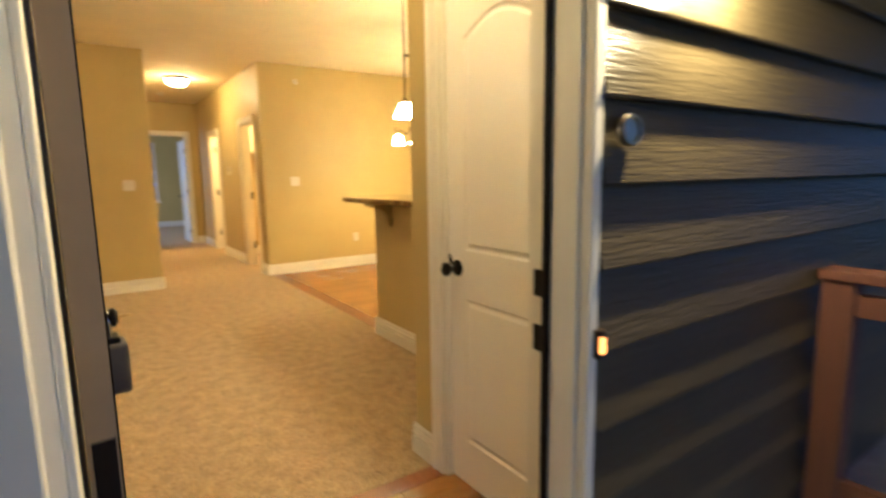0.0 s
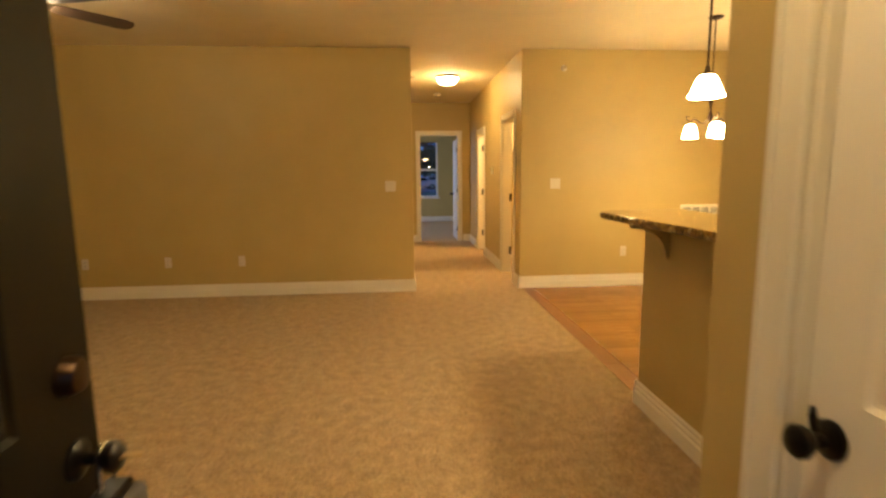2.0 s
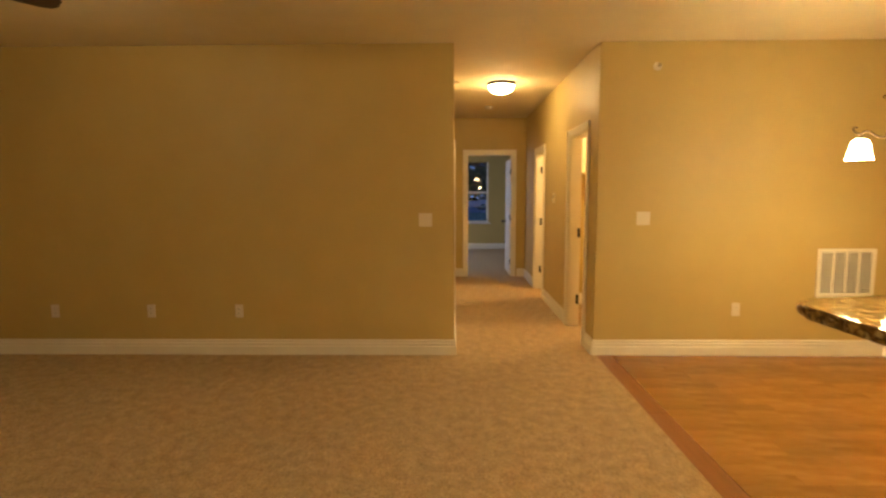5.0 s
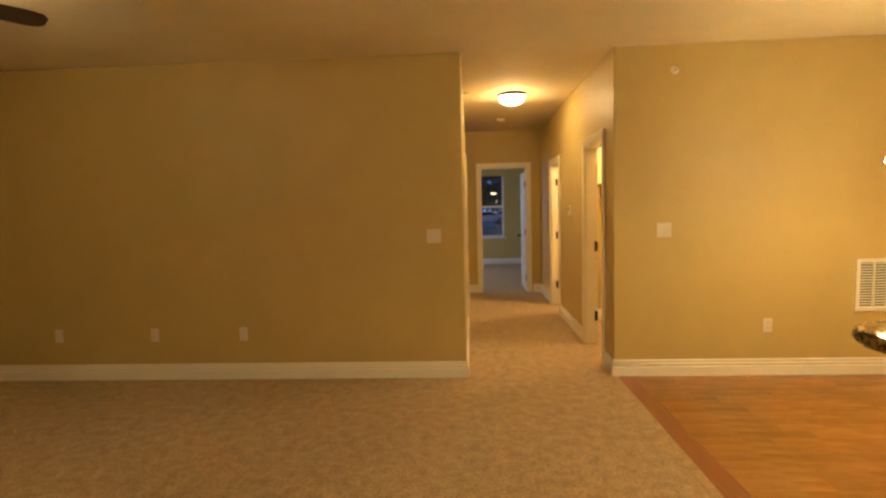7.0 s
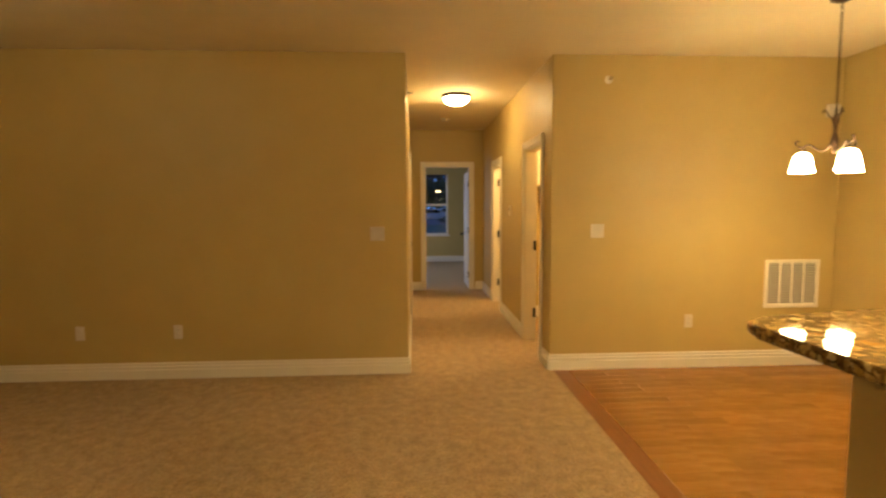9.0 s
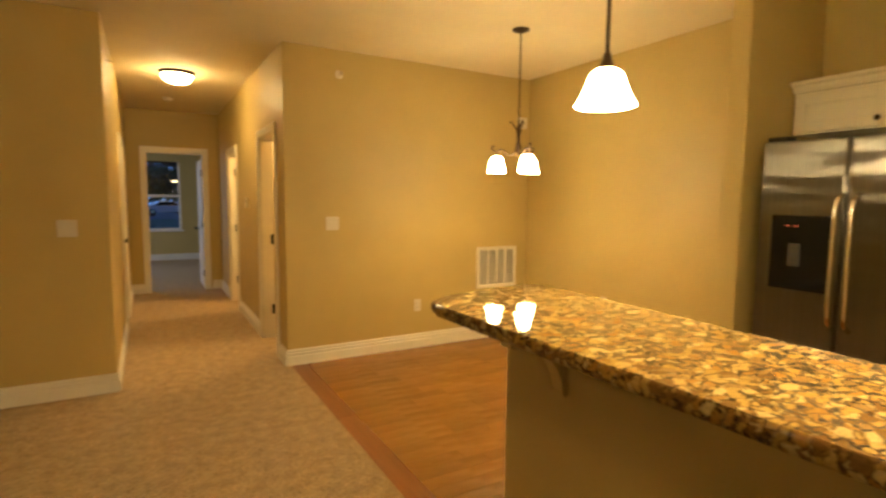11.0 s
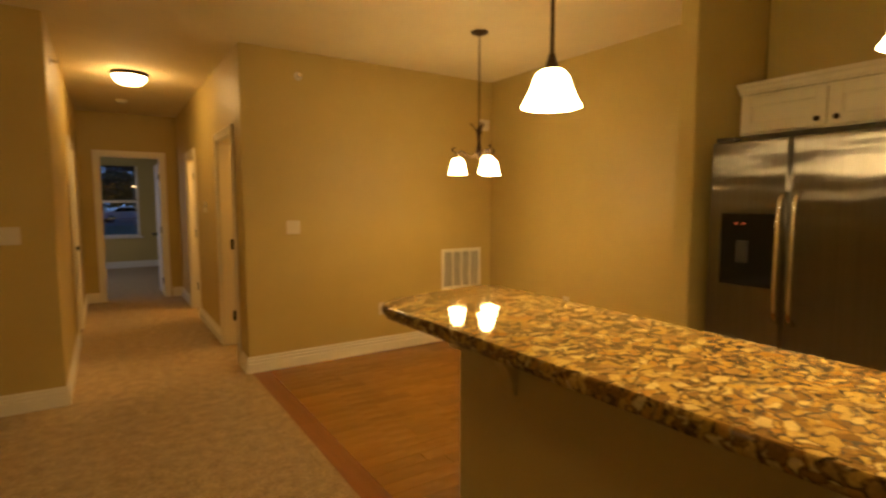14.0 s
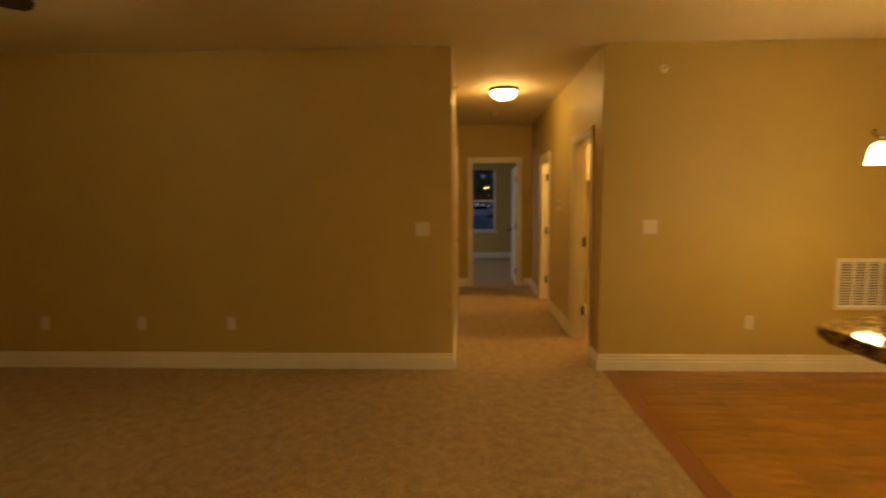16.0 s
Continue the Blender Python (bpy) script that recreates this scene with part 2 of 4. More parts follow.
TILE = mat("backsplash_tile", (0.20, 0.125, 0.065), 0.5, second=(0.28, 0.18, 0.10), scale=14.0, detail=5.0, bump=0.2, vary=0.2)
GROUT = mat("grout", (0.22, 0.16, 0.10), 0.9)
RUBBER = mat("grey_rubber", (0.075, 0.075, 0.085), 0.6, second=(0.095, 0.095, 0.105), scale=20.0)
BRASS = mat("brass", (0.6, 0.42, 0.2), 0.3, 1.0)
GLOW = mat("lit_button", (0.9, 0.5, 0.2), 0.4, emit=(1.0, 0.30, 0.06), power=3.0)
LAMPGLOW = mat("street_lamp_glow", (0.9, 0.8, 0.6), 0.4, emit=(1.0, 0.72, 0.36), power=12.0)
LED = mat("lit_display", (0.3, 0.05, 0.02), 0.4, emit=(1.0, 0.2, 0.08), power=0.8)
GRASS = mat("grass", (0.08, 0.12, 0.05), 0.9, second=(0.11, 0.15, 0.06), scale=2.0)
ASPHALT = mat("asphalt", (0.10, 0.10, 0.104), 0.7, second=(0.13, 0.13, 0.135), scale=3.0)
CARP = mat("white_car_paint", (0.75, 0.76, 0.78), 0.25, coat=0.6)
LEAF = mat("tree_leaves", (0.07, 0.105, 0.05), 0.8, second=(0.10, 0.12, 0.06), scale=3.0)
BARK = mat("bark", (0.09, 0.065, 0.045), 0.9, second=(0.12, 0.09, 0.06), scale=9.0)
HSIDE = mat("house_siding", (0.45, 0.45, 0.47), 0.7, second=(0.5, 0.5, 0.52), scale=2.0)
ROOF = mat("shingles", (0.08, 0.075, 0.07), 0.9, second=(0.11, 0.10, 0.095), scale=5.0)
DUSKSKY = mat("dusk_sky", (0.1, 0.2, 0.5), 1.0, emit=(0.14, 0.30, 0.66), power=2.8)
glass = bpy.data.materials.new("window_glass")
glass.use_nodes = True
gb = glass.node_tree.nodes["Principled BSDF"]
gb.inputs["Transmission Weight"].default_value, gb.inputs["Roughness"].default_value, gb.inputs["IOR"].default_value = 1.0, 0.0, 1.45

# ---- building helpers ----


def finish(bm, smooth=False, angle=40):
    bmesh.ops.recalc_face_normals(bm, faces=bm.faces)
    me = bpy.data.meshes.new("mesh")
    bm.to_mesh(me)
    bm.free()
    if smooth:
        me.polygons.foreach_set("use_smooth", [True] * len(me.polygons))
        me.set_sharp_from_angle(angle=radians(angle))
        for f in me.polygons:
            if f.area > 0.02:
                f.use_smooth = False
    return me


def obj(name, bm, material, smooth=False):
    me = finish(bm, smooth)
    me.materials.append(material)
    return new(name, me)


def part(name, bm, material, parent, label="", smooth=False):
    ob = obj(name, bm, material, smooth)
    ob.parent = parent
    if label:
        ob["label"] = label
    return ob


def thing(name, label, category, group="", place=None):
    ob = new(name)
    ob.empty_display_size = 0.1
    if place:
        ob.matrix_basis = place
    return tagged(ob, label, category, group)


def setting(name, bm, material, label="", category=""):
    return tagged(obj(name, bm, material), label, category, kind="structure")


def B(*boxes, bevel=0.0, segs=2):
    """Boxes given as (x0, x1, y0, y1, z0, z1), in one mesh."""
    bm = bmesh.new()
    for x0, x1, y0, y1, z0, z1 in boxes:
        m = Matrix.LocRotScale(((x0 + x1) / 2, (y0 + y1) / 2, (z0 + z1) / 2), None, (abs(x1 - x0), abs(y1 - y0), abs(z1 - z0)))
        bmesh.ops.create_cube(bm, size=1, matrix=m)
    if bevel:
        bmesh.ops.bevel(bm, geom=list(bm.edges), offset=bevel, segments=segs, affect="EDGES", profile=0.5)
    return bm


def prism(poly, a, b, axis="z", bevel=0.0):
    """A polygon in the two other axes, pushed from a to b along axis."""
    def put(u, v, w):
        return {"z": (u, v, w), "y": (u, w, v), "x": (w, u, v)}[axis]
    bm = bmesh.new()
    lo = [bm.verts.new(put(u, v, a)) for u, v in poly]
    hi = [bm.verts.new(put(u, v, b)) for u, v in poly]
    bm.faces.new(lo)
    bm.faces.new(hi[::-1])
    for i in range(len(poly)):
        j = (i + 1) % len(poly)
        bm.faces.new((lo[i], lo[j], hi[j], hi[i]))
    if bevel:
        rim = [e for e in bm.edges if (e.verts[0] in lo) == (e.verts[1] in lo)]
        bmesh.ops.bevel(bm, geom=rim, offset=bevel, segments=3, affect="EDGES", profile=0.5)
    return bm


def lathe(profile, m=None, n=28):
    """A turned shape about z, from (radius, height) pairs."""
    bm = bmesh.new()
    rings = []
    for r, z in profile:
        rings.append([bm.verts.new((r * math.cos(math.tau * i / n), r * math.sin(math.tau * i / n), z)) for i in range(n)] if r > 1e-6 else [bm.verts.new((0, 0, z))])
    for a, b in zip(rings, rings[1:]):
        for i in range(n):
            j = (i + 1) % n
            f = [a[i % len(a)], a[j % len(a)], b[j % len(b)], b[i % len(b)]]
            f = list(dict.fromkeys(f))
            if len(f) > 2:
                bm.faces.new(f)
    if m is not None:
        bm.transform(m)
    return bm


def tube(points, radius, n=10):
    """A round bar along points; radius is one number or one for each point."""
    bm = bmesh.new()
    pts = [Vector(p) for p in points]
    rad = radius if isinstance(radius, (list, tuple)) else [radius] * len(pts)
    rings, side = [], None
    for i, p in enumerate(pts):
        d = (pts[min(i + 1, len(pts) - 1)] - pts[max(i - 1, 0)]).normalized()
        if side is None:
            side = d.orthogonal().normalized()
        side = (side - d * side.dot(d)).normalized()
        up = d.cross(side)
        rings.append([bm.verts.new(p + rad[i] * (side * math.cos(math.tau * k / n) + up * math.sin(math.tau * k / n))) for k in range(n)])
    for a, b in zip(rings, rings[1:]):
        for k in range(n):
            bm.faces.new((a[k], a[(k + 1) % n], b[(k + 1) % n], b[k]))
    bm.faces.new(rings[0])
    bm.faces.new(rings[-1][::-1])
    return bm


def curve(a, b, c, d, n=10):
    """Points along a Bezier curve."""
    a, b, c, d = (Vector(v) for v in (a, b, c, d))
    out = []
    for i in range(n + 1):
        t = i / n
        out.append(a * (1 - t) ** 3 + b * 3 * t * (1 - t) ** 2 + c * 3 * t * t * (1 - t) + d * t ** 3)
    return out


def join(*meshes):
    bm = meshes[0]
    for other in meshes[1:]:
        me = bpy.data.meshes.new("tmp")
        other.to_mesh(me)
        other.free()
        bm.from_mesh(me)
        bpy.data.meshes.remove(me)
    return bm


# ---- large structure ----
setting("floor_carpet", B((-6.2, 0.03, -5.055, 0.0, -0.12, 0.0), (-6.2, -2.25, -5.92, -5.055, -0.12, 0.0), (-1.25, 0.0, 0.0, 4.57, -0.12, 0.0), (0.0, 2.6, 0.0, 4.45, -0.12, -0.002), (-3.0, 1.3, 4.57, 9.0, -0.12, 0.0)), CARPET,
        "beige frieze carpet with brown flecks in living room and hall", "carpet")
wood = setting("floor_wood", B((0.03, 2.6, -5.06, 0.0, -0.12, -0.012)), GAP, "orange-brown oak plank floor of the dining area and kitchen", "floor")
entry = setting("floor_entry", B((-2.25, -0.6, -6.07, -5.055, -0.12, -0.012)), GAP, "orange-brown oak plank floor inside the front door", "floor")
setting("ceiling", B((-6.2, 2.75, -6.07, 0.06, H, H + 0.12), (-1.37, 2.75, 0.06, 4.5, H, H + 0.12), (-3.0, 1.42, 4.5, 9.1, H, H + 0.12)), CEIL, "cream ceiling with a fine sprayed texture", "ceiling")
setting("wall_far_left", B((-6.2, -1.25, 0, 0.12, 0, H), bevel=0.008), PAINT, "tan painted living room wall", "wall")
setting("wall_far_right", B((0.0, 2.6, 0, 0.12, 0, H), bevel=0.008), PAINT, "tan painted dining room wall", "wall")
setting("wall_east", B((2.6, 2.75, -6.07, 4.57, 0, H)), PAINT, "tan painted wall of dining room and kitchen", "wall")
setting("wall_west", B((-6.35, -6.2, -6.07, 0.12, 0, H)), PAINT, "tan painted living room wall", "wall")
setting("wall_hall_left", B((-1.37, -1.25, 0.12, 1.92, 0, H), (-1.37, -1.25, 2.68, 4.45, 0, H), (-1.37, -1.25, 1.92, 2.68, 2.04, H)), PAINT, "tan painted hall wall", "wall")
D1, D2 = (0.33, 1.05), (2.60, 3.30)
setting("wall_hall_right", B((0, 0.12, 0.12, D1[0], 0, H), (0, 0.12, D1[1], D2[0], 0, H), (0, 0.12, D2[1], 4.45, 0, H), (0, 0.12, *D1, 2.05, H), (0, 0.12, *D2, 2.05, H)), PAINT, "tan painted hall wall with two doorways", "wall")
DE = (-1.01, -0.232)
setting("wall_hall_end", B((-3.0, DE[0], 4.45, 4.57, 0, H), (DE[1], 2.6, 4.45, 4.57, 0, H), (*DE, 4.45, 4.57, 2.13, H)), PAINT, "tan painted wall at the end of the hall", "wall")
setting("wall_laundry", B((0.12, 2.6, 2.2, 2.3, 0, H)), PAINT, "tan painted laundry room wall", "wall")
WX, WZ = (-1.25, -0.32), (0.69, 2.26)
setting("wall_bedroom_far", B((-3.0, WX[0], 9.0, 9.14, 0, H), (WX[1], 1.3, 9.0, 9.14, 0, H), (*WX, 9.0, 9.14, 0, WZ[0]), (*WX, 9.0, 9.14, WZ[1], H)), PAINT, "tan painted bedroom wall with a window", "wall")
setting("wall_bedroom_right", B((1.3, 1.42, 4.57, 9.14, 0, H)), PAINT, "tan painted bedroom wall", "wall")
setting("wall_bedroom_left", B((-3.12, -3.0, 4.45, 5.95, 0, H), (-3.12, -3.0, 7.25, 9.14, 0, H), (-3.12, -3.0, 5.95, 7.25, 0, 0.8), (-3.12, -3.0, 5.95, 7.25, 2.1, H)), PAINT, "tan painted bedroom wall", "wall")
DX = (-1.985, -0.945)
setting("wall_front", B((-6.2, DX[0], -6.07, -5.92, 0, H), (DX[1], 2.6, -6.07, -5.92, 0, H), (*DX, -6.07, -5.92, 2.08, H)), PAINT, "tan painted wall with the front door", "wall")
CX = -0.72
CD = (-5.795, -5.145)
setting("wall_closet", B((CX, CX + 0.11, -5.92, CD[0], 0, H), (CX, CX + 0.11, CD[1], -4.91, 0, H), (CX, CX + 0.11, *CD, 2.05, H), bevel=0.004), PAINT, "tan painted closet wall beside the entry", "wall")
setting("wall_kitchen_south", B((CX + 0.11, 1.6, -5.05, -4.91, 0, H), (1.5, 1.6, -5.15, -5.05, 0, H), (1.6, 2.6, -5.15, -5.04, 0, H)), PAINT, "tan painted kitchen wall", "wall")
setting("wall_wing", B((1.83, 2.6, -2.80, -2.685, 0, H), bevel=0.008), PAINT, "tan painted wing wall beside the refrigerator", "wall")
setting("wall_bar", B((-0.015, 0.115, -4.91, -3.15, 0, 1.095), bevel=0.006), PAINT, "tan painted half wall under the breakfast bar", "half wall")

BASE = [(0, 0), (0.018, 0), (0.018, 0.076), (0.006, 0.081), (0.006, 0.090), (0.016, 0.093), (0.016, 0.106), (0.004, 0.110), (0.004, 0.118), (0.011, 0.121), (0.010, 0.131), (0.004, 0.138), (0, 0.140)]


def baseboard(x0, y0, x1, y1):
    """Runs from one point to the other; the wall lies on its left hand."""
    d = Vector((x1 - x0, y1 - y0, 0))
    n = Vector((d.y, -d.x, 0)).normalized()
    bm = bmesh.new()
    ends = []
    for p in ((x0, y0, 0), (x1, y1, 0)):
        ends.append([bm.verts.new(Vector(p) + n * u + Vector((0, 0, v))) for u, v in BASE])
    k = len(BASE)
    for i in range(k):
        bm.faces.new((ends[0][i], ends[0][(i + 1) % k], ends[1][(i + 1) % k], ends[1][i]))
    bm.faces.new(ends[0])
    bm.faces.new(ends[1][::-1])
    return setting("baseboard", bm, TRIM, "cream-white moulded baseboard along the wall foot", "baseboard")


baseboard(-6.2, 0, -1.25, 0)
baseboard(-1.25, 0, -1.25, 1.845)
baseboard(-1.25, 2.755, -1.25, 4.45)
baseboard(-1.25, 4.45, -1.08, 4.45)
baseboard(-0.14, 4.45, 0.0, 4.45)
baseboard(0, 4.45, 0, D2[1] + 0.08)
baseboard(0, D2[0] - 0.08, 0, D1[1] + 0.08)
baseboard(0, D1[0] - 0.08, 0, 0)
baseboard(0, 0, 2.6, 0)
baseboard(2.6, 0, 2.6, -2.685)
baseboard(-3.0, 9.0, 1.3, 9.0)
baseboard(1.3, 9.0, 1.3, 4.57)
baseboard(0.12, 2.2, 2.6, 2.2)
baseboard(-0.015, -3.133, -0.015, -4.893)
baseboard(0.115, -3.15, -0.032, -3.15)
baseboard(CX, -4.893, CX, -5.06)
baseboard(-0.017, -4.91, CX - 0.017, -4.91)
baseboard(-6.2, -5.92, -6.2, 0)
baseboard(-2.03, -5.92, -6.2, -5.92)

# ---- door frames and doors ----


def casing(name, axis, face, sign, a, b, top, depth, label):
    """Trim round an opening from a to b in the wall plane axis = face; sign: the side that the room is on. depth: thickness of the wall behind."""
    w, t = 0.07, 0.018
    root = tagged(new(name), label, "door frame", kind="structure")

    def box(u0, u1, d0, d1, z0, z1):
        d0, d1 = sorted((face + sign * d0, face + sign * d1))
        return (d0, d1, u0, u1, z0, z1) if axis == "x" else (u0, u1, d0, d1, z0, z1)
    for side, lo, hi in (("trim", a - w, a + 0.004), ("trim", b - 0.004, b + w)):
        inner = lo if lo < a else hi
        ob = part(side, B(box(lo, hi, 0.0005, t, 0, top + w), bevel=0.005), TRIM, root)
        edge = (lo, lo + 0.018) if inner == lo else (hi - 0.018, hi)
        part("trim_bead", B(box(*edge, t - 0.002, t + 0.006, 0, top + w), bevel=0.003), TRIM, root)
    part("trim", B(box(a + 0.004, b - 0.004, 0.001, t - 0.001, top - 0.004, top + w), bevel=0.005), TRIM, root)
    part("trim_bead", B(box(a - w + 0.018, b + w - 0.018, t - 0.002, t + 0.005, top + w - 0.018, top + w - 0.0005), bevel=0.003), TRIM, root)
    part("jamb", B(box(a, a + 0.018, 0, -depth, 0, top), bevel=0.002), TRIM, root)
    part("jamb", B(box(b - 0.018, b, 0, -depth, 0, top), bevel=0.002), TRIM, root)
    part("head_jamb", B(box(a + 0.018, b - 0.018, 0, -depth, top - 0.018, top), bevel=0.002), TRIM, root)
    return root


f1 = casing("door_frame_1", "x", 0.0, -1, *D1, 2.05, 0.12, "white painted frame of the laundry doorway")
f2 = casing("door_frame_2", "x", 0.0, -1, *D2, 2.05, 0.12, "white painted frame of the bathroom doorway")
f3 = casing("door_frame_3", "y", 4.45, -1, *DE, 2.13, 0.12, "white painted frame of the bedroom doorway")
f4 = casing("door_frame_4", "x", -1.25, 1, 1.92, 2.68, 2.04, 0.12, "white painted frame of a closed hall door")
f5 = casing("door_frame_5", "x", CX, -1, *CD, 2.05, 0.11, "white painted frame of the coat closet")


def hinge(parent, x, y, z, along="x"):
    """A butt hinge: two leaves and a knuckle."""
    leaf = B((x - 0.016, x + 0.016, y - 0.002, y + 0.002, z - 0.05, z + 0.05)) if along == "x" else B((x - 0.002, x + 0.002, y - 0.016, y + 0.016, z - 0.05, z + 0.05))
    pin = lathe([(0, -0.053), (0.006, -0.053), (0.006, 0.053), (0, 0.053)], pose(x, y - 0.005, z), 10)
    part("hinge", join(leaf, pin), BLACKM, parent, "black metal hinge")


for z in (0.30, 1.03):
    hinge(f1, 0.102, D1[1] - 0.020, z)
for z in (0.30, 1.03, 1.80):
    hinge(f2, 0.075, D2[1] - 0.020, z)
for z in (0.25, 1.03, 1.83):
    hinge(f3, DE[1] - 0.016, 4.50, z)


def knob(parent, m, rose=0.033, name="door_knob", lever=True):
    """A round knob that stands out along its z."""
    part(name, lathe([(0, 0), (rose, 0), (rose, 0.006), (rose * 0.75, 0.011), (0.011, 0.014), (0.011, 0.034), (0.020, 0.040), (0.0275, 0.052), (0.0275, 0.062), (0.019, 0.070), (0, 0.072)], m), BLACKM, parent, "black round knob", smooth=True)


def ring(poly, inset):
    """The polygon moved inwards by inset."""
    k = len(poly)
    out = []
    for i in range(k):
        p, a, b = Vector(poly[i]), Vector(poly[i - 1]), Vector(poly[(i + 1) % k])
        d1, d2 = (p - a).normalized(), (b - p).normalized()
        n1, n2 = Vector((-d1.y, d1.x)), Vector((-d2.y, d2.x))
        n = (n1 + n2)
        n = n / max(n.length_squared, 1e-6) * 2
        out.append(tuple(p + n * inset))
    return out


def panel_door(name, label, w, h, panels, material, parent_pose, thick=0.042):
    """A leaf from u = 0 (hinge) to w, face at depth 0 towards -v; panels are polygons (counter-clockwise in u, z) moulded into the face."""
    root = thing(name, label, "door", place=parent_pose)
    bm = B((0, w, 0.006, thick, 0.01, h), bevel=0.003)
    part("leaf", bm, material, root)
    # face skin with moulded panels: outer sheet minus panels, groove, raised field
    skin = bmesh.new()
    outer = [(0.001, 0.011), (w - 0.001, 0.011), (w - 0.001, h - 0.001), (0.001, h - 0.001)]
    loops = [[skin.verts.new((u, 0, z)) for u, z in outer]]
    edges = []
    for lp in loops:
        edges += [skin.edges.new((lp[i], lp[(i + 1) % len(lp)])) for i in range(len(lp))]
    side = [skin.verts.new((u, 0.0062, z)) for u, z in outer]
    for i in range(4):
        j = (i + 1) % 4
        skin.faces.new((loops[0][i], loops[0][j], side[j], side[i]))
    holes = []
    for poly in panels:
        lp = [skin.verts.new((u, 0, z)) for u, z in poly]
        holes.append(lp)
        edges += [skin.edges.new((lp[i], lp[(i + 1) % len(lp)])) for i in range(len(lp))]
    bmesh.ops.triangle_fill(skin, edges=edges, use_beauty=True)
    for f in [f for f in skin.faces if all(abs(v.co.y) < 1e-6 for v in f.verts)]:
        c = f.calc_center_median()
        for poly in panels:
            us, zs = [p[0] for p in poly], [p[1] for p in poly]
            ids = {id(v) for lp in holes for v in lp}
            if min(us) < c.x < max(us) and min(zs) < c.z < max(zs) and all(any(v in lp for lp in holes) for v in f.verts):
                skin.faces.remove(f)
                break
    for poly, lp in zip(panels, holes):
        prev = lp
        for inset, depth in ((0.010, 0.0055), (0.018, 0.0055), (0.030, 0.001), (0.034, 0.0008)):
            cur = [skin.verts.new((u, depth, z)) for u, z in ring(poly, inset)]
            for i in range(len(cur)):
                j = (i + 1) % len(cur)
                skin.faces.new((prev[i], prev[j], cur[j], cur[i]))
            prev = cur
        skin.faces.new(prev)
    part("face_panel", skin, material, root)
    return root


def arch(u0, u1, z0, z1, rise, n=12):
    pts = [(u0, z0), (u1, z0), (u1, z1)]
    for i in range(1, n):
        t = i / n
        pts.append((u1 + (u0 - u1) * t, z1 + rise * math.sin(math.pi * t)))
    pts.append((u0, z1))
    return pts


def rect(u0, u1, z0, z1):
    return [(u0, z0), (u1, z0), (u1, z1), (u0, z1)]


# closet door: hinged near the front wall, closed; its face looks west
cw = CD[1] - CD[0] - 0.042
closet = panel_door("closet_door", "white two-panel arched closet door, closed, with black knob", cw, 2.025,
                    [rect(0.105, cw - 0.105, 0.20, 0.805), arch(0.105, cw - 0.105, 1.0, 1.80, 0.07)], DOORW,
                    Matrix.Translation((CX + 0.022, CD[1] - 0.021, 0)) @ pose(0, 0, 0, 0, 0, -90))
# its u runs along -y from the knob side
knob(closet, pose(0.055, 0.0, 0.925, 90, 0, 0))
part("thumb_turn", tube([(0.055, -0.030, 0.945), (0.057, -0.038, 0.968), (0.058, -0.040, 0.985)], [0.007, 0.007, 0.004]), BLACKM, closet)
for z in (0.25, 1.05, 1.8):
    part("hinge", join(lathe([(0, -0.05), (0.006, -0.05), (0.006, 0.05), (0, 0.05)], pose(cw + 0.003, -0.004, z), 10), B((cw - 0.004, cw + 0.012, -0.002, 0.001, z - 0.05, z + 0.05))), BLACKM, closet)

# front door: hinged on its west side, swung in past square
fd = panel_door("front_door", "dark brown two-panel front door, open inwards, with deadbolt", 0.914, 2.03,
                [rect(0.20, 0.725, 0.20, 0.84), rect(0.20, 0.725, 0.985, 1.86)], DOORD, pose(-1.895, -5.955, 0.012, 0, 0, 92.5), 0.044)
part("peephole", lathe([(0, 0.0), (0.009, 0.0), (0.009, 0.004), (0.005, 0.005), (0, 0.003)], pose(0.452, 0, 1.425, 90, 0, 0), 14), BLACKM, fd, "small dark brass peephole")
part("deadbolt", lathe([(0, 0), (0.033, 0), (0.032, 0.012), (0.026, 0.024), (0.020, 0.026), (0, 0.026)], pose(0.845, 0, 1.03, 90, 0, 0)), BRONZE, fd, "oiled bronze deadbolt cylinder", smooth=True)
knob(fd, pose(0.845, 0, 0.885, 90, 0, 0))
part("key", join(B((0.838, 0.852, -0.086, -0.070, 0.884, 0.888)), lathe([(0, 0), (0.010, 0), (0.010, 0.003), (0, 0.003)], pose(0.845, -0.095, 0.886, 0, 0, 0), 12)), BRASS, fd, "brass key in the knob")
part("latch_plate", B((0.9135, 0.9155, 0.010, 0.034, 0.855, 0.915), bevel=0.0005), BRASS, fd)
for z in (0.28, 0.83, 1.75):
    part("hinge", B((-0.0045, -0.0005, 0.006, 0.038, z - 0.055, z + 0.055), bevel=0.0005), BLACKM, fd, "black hinge leaf on the door edge")

part("edge_band", B((-0.0022, 0.001, 0.003, 0.0445, 0.011, 2.028), bevel=0.0005), DOOREDGE, fd, "brown-grey door edge")

